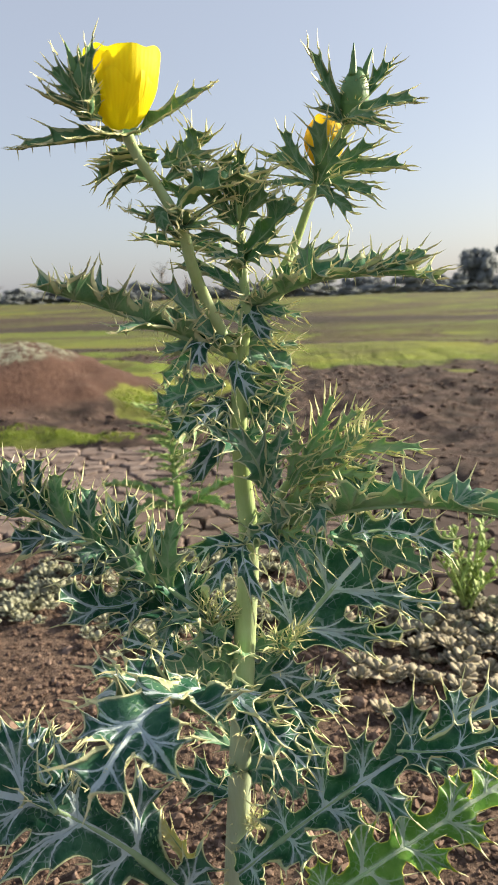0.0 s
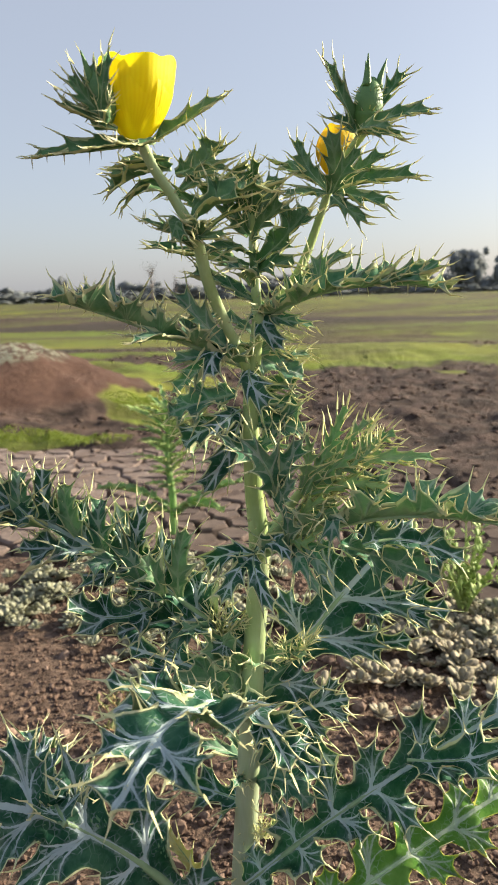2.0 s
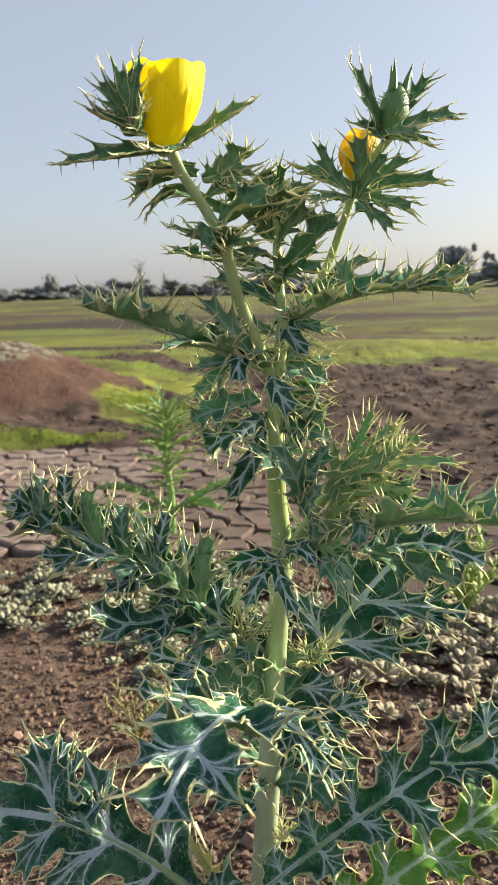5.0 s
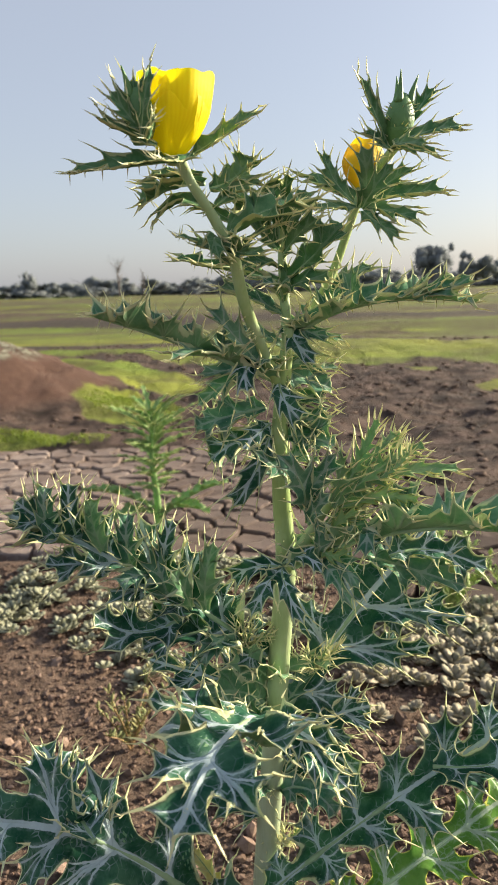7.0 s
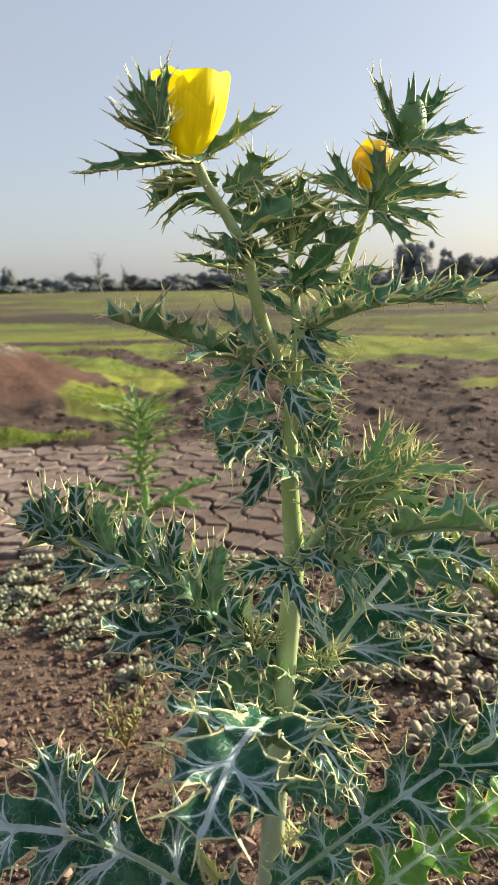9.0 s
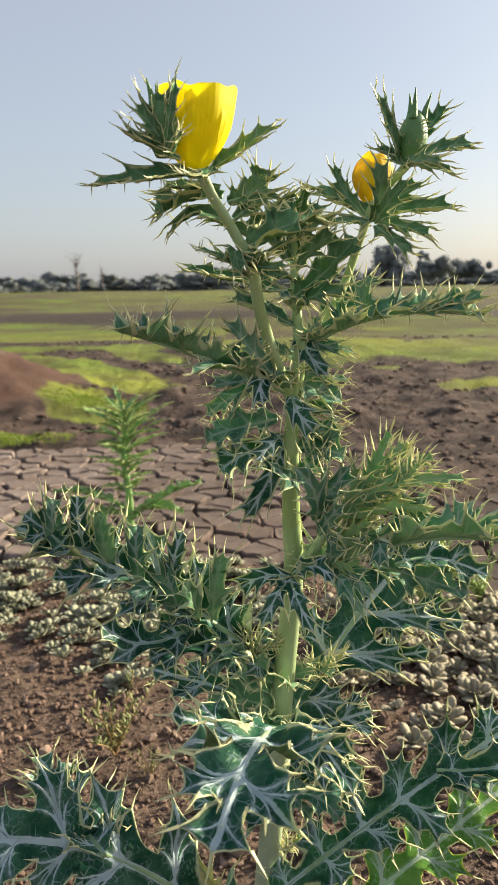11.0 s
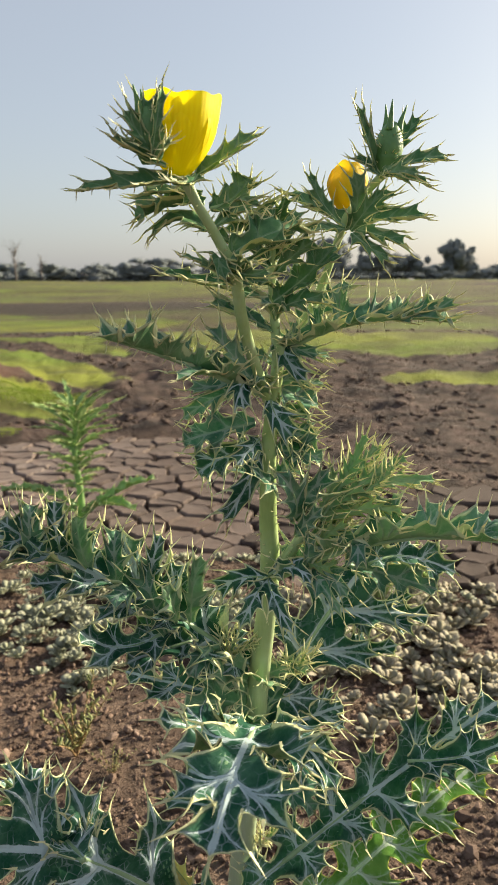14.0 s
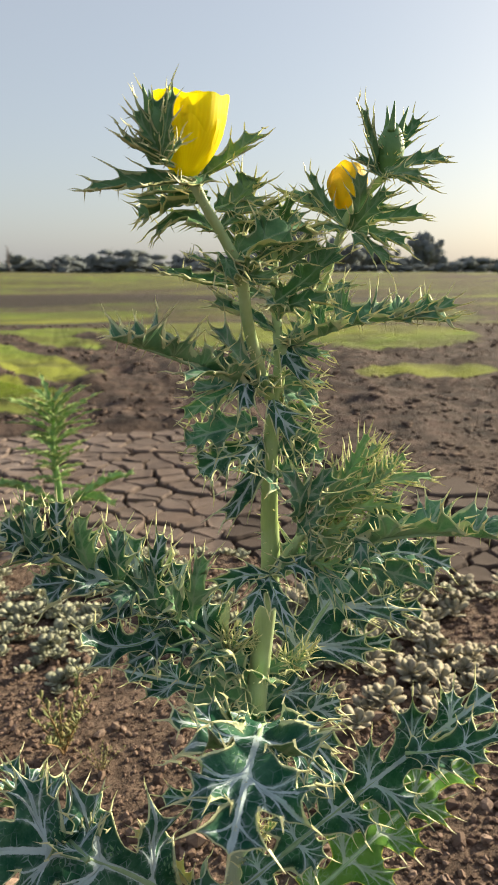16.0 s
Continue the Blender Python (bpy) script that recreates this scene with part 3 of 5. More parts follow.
add_stem("branch", [(0.0071, 0.345, 0.4016), (0.0181, 0.35, 0.4148), (0.0285, 0.356, 0.4307), (0.0372, 0.359, 0.4526), (0.0418, 0.358, 0.4655), (0.0474, 0.352, 0.4742), (0.0539, 0.343, 0.4826)],
         [0.0026, 0.0024, 0.002, 0.0018, 0.002, 0.0016, 0.002], 34, 3, poppy)
add_stem("branch", [(0.0077, 0.346, 0.404), (0.0072, 0.352, 0.4238), (0.0065, 0.353, 0.4385), (0.0066, 0.352, 0.4552)], [0.0024, 0.0022, 0.002, 0.0016], 24, 4, poppy)
add_stem("branch", [(0.0059, 0.35, 0.2955), (0.0145, 0.345, 0.3098), (0.0227, 0.343, 0.3239), (0.0319, 0.341, 0.335)], [0.003, 0.0026, 0.0022, 0.0014], 24, 5, poppy)

# bracts and leaves round the open flower
add_leaf((-0.0295, 0.3180, 0.4763), (-0.0520, 0.3080, 0.4720), (-0.0759, 0.3030, 0.4691), 0.0125, (0, -0.55, 0.8), 3, 38, 0.80, "upper", 1)
add_leaf((-0.0293, 0.3120, 0.4764), (-0.0342, 0.3000, 0.4713), (-0.0415, 0.2920, 0.4719), 0.0080, (0, -0.4, 0.9), 2, 20, 0.60, "upper", 1)
add_leaf((-0.0295, 0.3180, 0.4769), (-0.0161, 0.3250, 0.4862), (-0.0021, 0.3360, 0.4983), 0.0105, (-0.5, -0.7, 0.4), 2, 30, 0.60, "upper", 1)
add_leaf((-0.0414, 0.3060, 0.4783), (-0.0517, 0.3020, 0.4821), (-0.0615, 0.2980, 0.4868), 0.0095, (0, -0.6, 0.8), 2, 30, 0.70, "upper", 1)
add_leaf((-0.0455, 0.3040, 0.4823), (-0.0508, 0.2990, 0.4880), (-0.0565, 0.2960, 0.4954), 0.0095, (0.5, -0.8, 0.3), 2, 25, 0.60, "upper", 1)
add_leaf((-0.0465, 0.3020, 0.4809), (-0.0443, 0.2990, 0.4924), (-0.0414, 0.3020, 0.5070), 0.0062, (0.6, -0.8, 0.1), 2, 30, 0.50, "upper", 1)
add_leaf((-0.0474, 0.3060, 0.4838), (-0.0483, 0.3040, 0.4921), (-0.0487, 0.3060, 0.5025), 0.0085, (0.1, -1, 0.2), 2, 35, 0.50, "upper", 1)
add_leaf((-0.0442, 0.3030, 0.4791), (-0.0417, 0.2940, 0.4826), (-0.0393, 0.2900, 0.4852), 0.0050, (0, -0.8, 0.5), 2, 20, 0.60, "upper", 1)
# leaf whorl on the flower's branch
add_leaf((-0.0257, 0.3300, 0.4685), (-0.0399, 0.3370, 0.4680), (-0.0545, 0.3420, 0.4611), 0.0170, (0, -0.5, 0.85), 3, 22, 0.80, "upper", 3)
add_leaf((-0.0267, 0.3300, 0.4718), (-0.0402, 0.3400, 0.4730), (-0.0535, 0.3480, 0.4726), 0.0100, (0, -0.5, 0.85), 2, 30, 0.80, "upper", 1)
add_leaf((-0.0232, 0.3280, 0.4659), (-0.0132, 0.3320, 0.4706), (-0.0056, 0.3360, 0.4798), 0.0150, (-0.4, -0.8, 0.5), 3, 25, 0.80, "upper", 3)
add_leaf((-0.0210, 0.3260, 0.4590), (-0.0118, 0.3280, 0.4655), (-0.0022, 0.3300, 0.4687), 0.0120, (-0.4, -0.8, 0.5), 2, 25, 0.80, "upper", 1)
add_leaf((-0.0192, 0.3220, 0.4450), (-0.0028, 0.3120, 0.4547), (0.0186, 0.3280, 0.4597), 0.0190, (-0.3, -0.6, 0.75), 3, 8, 0.70, "upper", 3)
add_leaf((-0.0184, 0.3220, 0.4432), (-0.0218, 0.3120, 0.4455), (-0.0192, 0.3060, 0.4355), 0.0100, (0, -0.7, 0.7), 2, 15, 0.70, "upper", 1)
add_leaf((-0.0188, 0.3220, 0.4443), (-0.0121, 0.3120, 0.4400), (-0.0006, 0.3060, 0.4401), 0.0100, (0, -0.7, 0.7), 2, 15, 0.70, "upper", 1)
add_leaf((-0.0237, 0.3280, 0.4572), (-0.0363, 0.3350, 0.4620), (-0.0487, 0.3400, 0.4540), 0.0110, (0, -0.5, 0.85), 2, 25, 0.80, "upper", 1)
# leaves round the middle shoot
add_leaf((0.0043, 0.3500, 0.4296), (-0.0193, 0.3600, 0.4357), (-0.0443, 0.3700, 0.4415), 0.0150, (0, -0.4, 0.9), 4, 28, 0.80, "upper", 1)
add_leaf((0.0057, 0.3450, 0.4281), (0.0184, 0.3380, 0.4390), (0.0318, 0.3360, 0.4529), 0.0160, (-0.5, -0.7, 0.5), 3, 20, 0.70, "upper", 3)
add_leaf((0.0059, 0.3400, 0.4243), (0.0147, 0.3300, 0.4290), (0.0254, 0.3250, 0.4293), 0.0140, (-0.2, -0.7, 0.7), 2, 15, 0.80, "upper", 1)
add_leaf((0.0052, 0.3520, 0.4453), (0.0046, 0.3500, 0.4570), (0.0024, 0.3520, 0.4709), 0.0140, (0.1, -1, 0.2), 3, 25, 0.70, "upper", 3)
add_leaf((0.0062, 0.3520, 0.4465), (0.0124, 0.3540, 0.4584), (0.0180, 0.3580, 0.4695), 0.0130, (-0.3, -1, 0.2), 2, 25, 0.70, "upper", 1)
add_leaf((0.0047, 0.3500, 0.4428), (-0.0023, 0.3480, 0.4523), (-0.0048, 0.3480, 0.4640), 0.0120, (0.4, -1, 0.2), 2, 25, 0.70, "upper", 1)
add_leaf((0.0063, 0.3450, 0.4399), (0.0127, 0.3350, 0.4480), (0.0210, 0.3300, 0.4538), 0.0120, (-0.3, -0.8, 0.5), 2, 20, 0.70, "upper", 1)
add_leaf((0.0065, 0.3480, 0.4148), (-0.0074, 0.3520, 0.4221), (-0.0229, 0.3550, 0.4279), 0.0130, (0, -0.5, 0.85), 3, 28, 0.80, "mid", 1)
add_leaf((0.0052, 0.3450, 0.4352), (-0.0030, 0.3350, 0.4371), (-0.0145, 0.3300, 0.4349), 0.0130, (0, -0.6, 0.8), 2, 20, 0.80, "upper", 1)
add_leaf((0.0059, 0.3420, 0.4208), (0.0029, 0.3300, 0.4275), (-0.0046, 0.3220, 0.4274), 0.0110, (0, -0.6, 0.8), 2, 20, 0.80, "mid", 1)
# leaves under the spent flower
add_leaf((0.0404, 0.3550, 0.4612), (0.0317, 0.3720, 0.4706), (0.0182, 0.3880, 0.4796), 0.0150, (0.1, -0.6, 0.8), 3, 25, 0.80, "upper", 1)
add_leaf((0.0415, 0.3530, 0.4620), (0.0595, 0.3560, 0.4649), (0.0814, 0.3600, 0.4669), 0.0135, (0, -0.6, 0.8), 3, 30, 0.90, "upper", 1)
add_leaf((0.0395, 0.3520, 0.4596), (0.0296, 0.3480, 0.4598), (0.0199, 0.3450, 0.4588), 0.0100, (0, -0.6, 0.8), 2, 20, 0.70, "upper", 1)
add_leaf((0.0418, 0.3500, 0.4599), (0.0520, 0.3430, 0.4568), (0.0637, 0.3380, 0.4521), 0.0130, (0, -0.6, 0.8), 2, 20, 0.80, "upper", 1)
add_leaf((0.0401, 0.3500, 0.4593), (0.0418, 0.3420, 0.4704), (0.0382, 0.3380, 0.4840), 0.0120, (0.2, -1, 0.2), 2, 22, 0.50, "upper", 1)
add_leaf((0.0410, 0.3480, 0.4590), (0.0459, 0.3400, 0.4677), (0.0531, 0.3380, 0.4759), 0.0090, (-0.3, -1, 0.2), 2, 25, 0.50, "upper", 1)
add_leaf((0.0411, 0.3460, 0.4575), (0.0469, 0.3380, 0.4513), (0.0552, 0.3330, 0.4449), 0.0100, (-0.1, -0.7, 0.7), 2, 15, 0.70, "upper", 1)
add_leaf((0.0386, 0.3580, 0.4629), (0.0302, 0.3650, 0.4750), (0.0270, 0.3700, 0.4881), 0.0100, (0.4, -1, 0.2), 2, 28, 0.60, "upper", 1)
add_leaf((0.0435, 0.3560, 0.4636), (0.0551, 0.3620, 0.4712), (0.0691, 0.3660, 0.4791), 0.0100, (-0.3, -0.8, 0.5), 2, 28, 0.60, "upper", 1)
# leaves round the closed bud
add_leaf((0.0516, 0.3460, 0.4831), (0.0440, 0.3380, 0.4956), (0.0361, 0.3320, 0.5087), 0.0105, (0.6, -0.8, 0.2), 2, 30, 0.50, "upper", 1)
add_leaf((0.0524, 0.3400, 0.4829), (0.0666, 0.3400, 0.4877), (0.0840, 0.3450, 0.4909), 0.0115, (0, -0.7, 0.7), 2, 25, 0.70, "upper", 1)
add_leaf((0.0515, 0.3380, 0.4807), (0.0585, 0.3300, 0.4793), (0.0682, 0.3250, 0.4756), 0.0090, (0, -0.7, 0.7), 2, 20, 0.70, "upper", 1)
add_leaf((0.0593, 0.3460, 0.4905), (0.0661, 0.3500, 0.5005), (0.0728, 0.3520, 0.5078), 0.0085, (-0.5, -0.8, 0.3), 2, 28, 0.50, "upper", 1)
add_leaf((0.0512, 0.3420, 0.4816), (0.0467, 0.3440, 0.4857), (0.0413, 0.3460, 0.4901), 0.0075, (0, -0.7, 0.7), 2, 25, 0.70, "upper", 1)
add_leaf((0.0508, 0.3380, 0.4799), (0.0538, 0.3280, 0.4812), (0.0645, 0.3250, 0.4801), 0.0080, (0, -0.8, 0.6), 2, 15, 0.70, "upper", 1)
# the long leaves at the fork
add_leaf((0.0118, 0.3470, 0.4070), (0.0458, 0.3400, 0.4196), (0.0961, 0.3563, 0.4178), 0.0210, (-0.05, -0.45, 0.9), 6, 42, 0.90, "mid", 5)
add_leaf((0.0215, 0.3600, 0.4106), (0.0345, 0.3700, 0.4257), (0.0521, 0.3780, 0.4368), 0.0150, (-0.4, -0.7, 0.6), 3, 28, 0.80, "mid", 1)
add_leaf((0.0554, 0.3400, 0.4217), (0.0727, 0.3360, 0.4234), (0.0866, 0.3340, 0.4305), 0.0130, (-0.1, -0.7, 0.7), 2, 30, 0.80, "mid", 1)
add_leaf((0.0022, 0.3420, 0.3866), (-0.0363, 0.3180, 0.4053), (-0.0677, 0.2898, 0.4186), 0.0210, (0.1, -0.25, 0.95), 5, 48, 1.00, "mid", 5)
add_leaf((-0.0197, 0.3300, 0.3978), (-0.0308, 0.3120, 0.4013), (-0.0408, 0.3000, 0.4000), 0.0120, (0, -0.3, 0.95), 2, 30, 0.80, "mid", 1)
add_leaf((-0.0036, 0.3380, 0.3921), (-0.0154, 0.3280, 0.4072), (-0.0269, 0.3220, 0.4202), 0.0130, (0.3, -0.8, 0.5), 2, 35, 0.80, "mid", 1)
# star-shaped leaves that clasp the upper stem
add_leaf((0.0099, 0.3520, 0.4139), (0.0107, 0.3410, 0.4038), (0.0210, 0.3340, 0.3926), 0.0140, (0, -0.9, 0.4), 2, 8, 0.60, "mottled", 1)
add_leaf((0.0091, 0.3520, 0.4139), (0.0156, 0.3450, 0.4078), (0.0277, 0.3420, 0.4047), 0.0110, (0, -0.9, 0.4), 2, 15, 0.60, "mid", 1)
add_leaf((0.0053, 0.3450, 0.3919), (0.0168, 0.3470, 0.3858), (0.0294, 0.3520, 0.3802), 0.0180, (-0.1, -0.8, 0.6), 2, 18, 0.80, "mid", 3)
add_leaf((0.0038, 0.3420, 0.3867), (0.0053, 0.3340, 0.3788), (0.0131, 0.3290, 0.3695), 0.0150, (0, -0.95, 0.3), 2, 6, 0.60, "mottled", 1)
add_leaf((0.0052, 0.3430, 0.3896), (0.0129, 0.3450, 0.3942), (0.0208, 0.3480, 0.3937), 0.0110, (-0.2, -0.8, 0.6), 2, 25, 0.70, "mid", 1)
add_leaf((-0.0043, 0.3400, 0.3939), (-0.0108, 0.3300, 0.3927), (-0.0100, 0.3240, 0.3821), 0.0140, (0.1, -0.95, 0.3), 2, 8, 0.60, "mottled", 1)
add_leaf((-0.0061, 0.3420, 0.3913), (-0.0204, 0.3580, 0.3834), (-0.0361, 0.3680, 0.3710), 0.0140, (0.2, -0.8, 0.6), 3, 20, 0.80, "mid", 1)
add_leaf((-0.0067, 0.3450, 0.3947), (-0.0187, 0.3500, 0.3908), (-0.0345, 0.3550, 0.3881), 0.0110, (0.1, -0.7, 0.7), 2, 25, 0.70, "mid", 1)
add_leaf((-0.0026, 0.3450, 0.3738), (-0.0194, 0.3500, 0.3693), (-0.0368, 0.3550, 0.3638), 0.0180, (0.1, -0.8, 0.6), 3, 18, 0.80, "mid", 3)
add_leaf((-0.0029, 0.3450, 0.3613), (-0.0172, 0.3500, 0.3567), (-0.0291, 0.3560, 0.3470), 0.0170, (0.1, -0.8, 0.6), 3, 18, 0.80, "mottled", 3)
add_leaf((-0.0009, 0.3420, 0.3619), (-0.0080, 0.3380, 0.3460), (-0.0203, 0.3400, 0.3264), 0.0160, (0.35, -0.9, 0.2), 2, 8, 0.60, "mottled", 1)
add_leaf((-0.0002, 0.3450, 0.3665), (-0.0069, 0.3340, 0.3636), (-0.0145, 0.3280, 0.3576), 0.0120, (0.2, -0.9, 0.3), 2, 10, 0.70, "mottled", 1)
add_leaf((0.0050, 0.3450, 0.3702), (0.0166, 0.3470, 0.3677), (0.0275, 0.3450, 0.3641), 0.0160, (-0.1, -0.8, 0.6), 2, 20, 0.90, "mid", 3)
add_leaf((0.0055, 0.3440, 0.3600), (0.0169, 0.3420, 0.3601), (0.0294, 0.3400, 0.3557), 0.0150, (-0.1, -0.8, 0.6), 2, 20, 0.90, "mid", 3)
add_leaf((0.0051, 0.3460, 0.3739), (0.0131, 0.3500, 0.3770), (0.0276, 0.3520, 0.3745), 0.0120, (-0.1, -0.8, 0.6), 2, 25, 0.80, "mid", 1)
add_leaf((0.0140, 0.3360, 0.3275), (0.0103, 0.3180, 0.3469), (-0.0013, 0.3080, 0.3617), 0.0160, (0.2, -0.95, 0.2), 2, 10, 0.60, "mid", 1)
add_leaf((0.0128, 0.3360, 0.3342), (0.0194, 0.3260, 0.3458), (0.0277, 0.3200, 0.3594), 0.0120, (-0.3, -0.9, 0.3), 2, 20, 0.70, "mid", 1)
add_leaf((0.0057, 0.3420, 0.3446), (-0.0000, 0.3260, 0.3514), (-0.0108, 0.3180, 0.3621), 0.0100, (0.2, -0.9, 0.4), 2, 20, 0.70, "mid", 1)
add_leaf((0.0046, 0.3450, 0.3479), (0.0121, 0.3400, 0.3541), (0.0175, 0.3380, 0.3622), 0.0100, (-0.2, -0.9, 0.4), 2, 20, 0.70, "mid", 1)
add_leaf((0.0152, 0.3360, 0.3208), (0.0180, 0.3250, 0.3321), (0.0245, 0.3180, 0.3416), 0.0100, (-0.3, -0.9, 0.3), 2, 20, 0.70, "mid", 1)
# the pale side shoot
add_leaf((0.0268, 0.3360, 0.3285), (0.0378, 0.3340, 0.3496), (0.0461, 0.3300, 0.3709), 0.0100, (-0.6, -0.8, 0.1), 7, 24, 0.60, "young", 1)
add_leaf((0.0322, 0.3380, 0.3330), (0.0561, 0.3430, 0.3422), (0.0897, 0.3510, 0.3408), 0.0120, (-0.2, -0.8, 0.6), 7, 28, 0.80, "young", 1)
add_leaf((0.0293, 0.3360, 0.3284), (0.0502, 0.3320, 0.3343), (0.0636, 0.3280, 0.3319), 0.0090, (-0.1, -0.7, 0.7), 5, 20, 0.70, "fresh", 1)
add_leaf((0.0314, 0.3420, 0.3305), (0.0450, 0.3460, 0.3479), (0.0586, 0.3500, 0.3600), 0.0090, (-0.5, -0.8, 0.2), 6, 22, 0.60, "young", 1)
add_leaf((0.0347, 0.3380, 0.3356), (0.0524, 0.3380, 0.3488), (0.0692, 0.3400, 0.3564), 0.0100, (-0.4, -0.8, 0.3), 6, 22, 0.60, "young", 1)
add_leaf((0.0255, 0.3360, 0.3312), (0.0290, 0.3280, 0.3475), (0.0273, 0.3240, 0.3598), 0.0080, (0.1, -1, 0.1), 4, 20, 0.50, "young", 1)
add_leaf((0.0242, 0.3360, 0.3124), (0.0283, 0.3280, 0.3244), (0.0376, 0.3240, 0.3306), 0.0080, (-0.3, -0.8, 0.4), 3, 20, 0.60, "fresh", 1)
add_leaf((0.0216, 0.3360, 0.3098), (0.0255, 0.3260, 0.3094), (0.0324, 0.3220, 0.3146), 0.0080, (-0.3, -0.8, 0.4), 3, 20, 0.60, "fresh", 1)
# the long arching leaf and the node below it
add_leaf((0.0078, 0.3450, 0.2976), (0.0698, 0.3220, 0.3230), (0.1389, 0.3000, 0.3150), 0.0270, (0, -0.1, 1), 6, 50, 0.90, "mid", 5)
add_leaf((0.0038, 0.3460, 0.2967), (0.0052, 0.3340, 0.2904), (0.0141, 0.3280, 0.2726), 0.0125, (0, -0.95, 0.3), 2, 8, 0.60, "mottled", 1)
add_leaf((0.0038, 0.3460, 0.2958), (-0.0046, 0.3360, 0.2912), (-0.0129, 0.3340, 0.2741), 0.0115, (0.1, -0.95, 0.3), 2, 8, 0.60, "mottled", 1)
add_leaf((0.0039, 0.3460, 0.2981), (0.0135, 0.3320, 0.3074), (0.0216, 0.3250, 0.2992), 0.0110, (0, -0.9, 0.4), 2, 10, 0.70, "mottled", 1)
add_leaf((0.0038, 0.3460, 0.2967), (-0.0095, 0.3500, 0.2955), (-0.0221, 0.3550, 0.2865), 0.0140, (0.1, -0.8, 0.6), 2, 20, 0.70, "mottled", 1)
add_leaf((0.0192, 0.3380, 0.3036), (0.0252, 0.3240, 0.3009), (0.0349, 0.3180, 0.2840), 0.0090, (-0.1, -0.9, 0.4), 2, 12, 0.60, "mid", 1)
add_leaf((0.0229, 0.3360, 0.3056), (0.0293, 0.3260, 0.3053), (0.0372, 0.3200, 0.2943), 0.0120, (-0.1, -0.9, 0.4), 2, 12, 0.60, "mid", 1)
add_leaf((0.0384, 0.3280, 0.3109), (0.0387, 0.3160, 0.3230), (0.0366, 0.3100, 0.3114), 0.0110, (-0.1, -0.9, 0.4), 2, 15, 0.60, "mid", 1)
add_leaf((0.0448, 0.3500, 0.2996), (0.0653, 0.3560, 0.2909), (0.0955, 0.3520, 0.2807), 0.0180, (-0.1, -0.75, 0.65), 3, 15, 0.80, "mid", 3)
add_leaf((0.0556, 0.3500, 0.2993), (0.0789, 0.3560, 0.2992), (0.1079, 0.3600, 0.2859), 0.0180, (-0.1, -0.75, 0.65), 3, 15, 0.80, "mottled", 3)
add_leaf((0.0193, 0.3400, 0.3000), (0.0197, 0.3300, 0.3147), (0.0181, 0.3260, 0.3292), 0.0090, (0, -1, 0.1), 2, 20, 0.70, "mid", 1)
# the broad leaves at mid height
add_leaf((0.0034, 0.3650, 0.2079), (0.0473, 0.3930, 0.2523), (0.0930, 0.4150, 0.2920), 0.0470, (0.1, -0.85, 0.5), 4, 8, 0.45, "mottled", 5)
add_leaf((0.0573, 0.4020, 0.2489), (0.0825, 0.4000, 0.2456), (0.1123, 0.3980, 0.2433), 0.0220, (0, -0.75, 0.65), 2, 10, 0.70, "mottled", 5)
add_leaf((0.0405, 0.3960, 0.2334), (0.0620, 0.3920, 0.2280), (0.0893, 0.3880, 0.2320), 0.0180, (0, -0.75, 0.65), 2, 12, 0.70, "mottled", 3)
add_leaf((-0.0049, 0.3600, 0.2424), (-0.0576, 0.3520, 0.2888), (-0.1265, 0.3480, 0.3270), 0.0340, (0.05, -0.6, 0.8), 6, 26, 1.20, "mottled", 5)
add_leaf((-0.0437, 0.3560, 0.2688), (-0.0688, 0.3520, 0.2625), (-0.0891, 0.3480, 0.2769), 0.0220, (0, -0.6, 0.8), 2, 20, 0.90, "mottled", 3)
add_leaf((-0.0330, 0.3580, 0.2599), (-0.0497, 0.3540, 0.2578), (-0.0675, 0.3500, 0.2544), 0.0200, (0, -0.6, 0.8), 2, 16, 0.90, "mottled", 3)
add_leaf((-0.0771, 0.3500, 0.2989), (-0.0923, 0.3460, 0.3010), (-0.1092, 0.3420, 0.3022), 0.0180, (0, -0.5, 0.85), 2, 20, 0.90, "mottled", 3)
add_leaf((-0.1018, 0.3460, 0.3153), (-0.1084, 0.3440, 0.3244), (-0.1198, 0.3420, 0.3349), 0.0170, (0.2, -0.8, 0.5), 2, 20, 0.90, "mottled", 3)
add_leaf((-0.1062, 0.3520, 0.3133), (-0.1057, 0.3430, 0.3288), (-0.1051, 0.3480, 0.3395), 0.0140, (0.3, -1, 0.25), 3, 24, 0.90, "mid", 1)
add_leaf((-0.0930, 0.3520, 0.3101), (-0.0945, 0.3450, 0.3275), (-0.0944, 0.3480, 0.3414), 0.0140, (0.3, -1, 0.25), 3, 30, 0.90, "mottled", 1)
add_leaf((-0.0812, 0.3520, 0.3040), (-0.0846, 0.3470, 0.3200), (-0.0850, 0.3480, 0.3335), 0.0140, (0.3, -1, 0.25), 3, 36, 0.90, "under", 1)
add_leaf((-0.0682, 0.3520, 0.2950), (-0.0688, 0.3430, 0.3133), (-0.0676, 0.3480, 0.3261), 0.0140, (0.3, -1, 0.25), 3, 24, 0.90, "mid", 1)
add_leaf((-0.0535, 0.3520, 0.2887), (-0.0515, 0.3450, 0.3079), (-0.0466, 0.3480, 0.3227), 0.0140, (0.3, -1, 0.25), 3, 30, 0.90, "mottled", 1)
add_leaf((-0.0336, 0.3520, 0.2734), (-0.0327, 0.3470, 0.2938), (-0.0279, 0.3480, 0.3110), 0.0140, (0.3, -1, 0.25), 3, 36, 0.90, "under", 1)
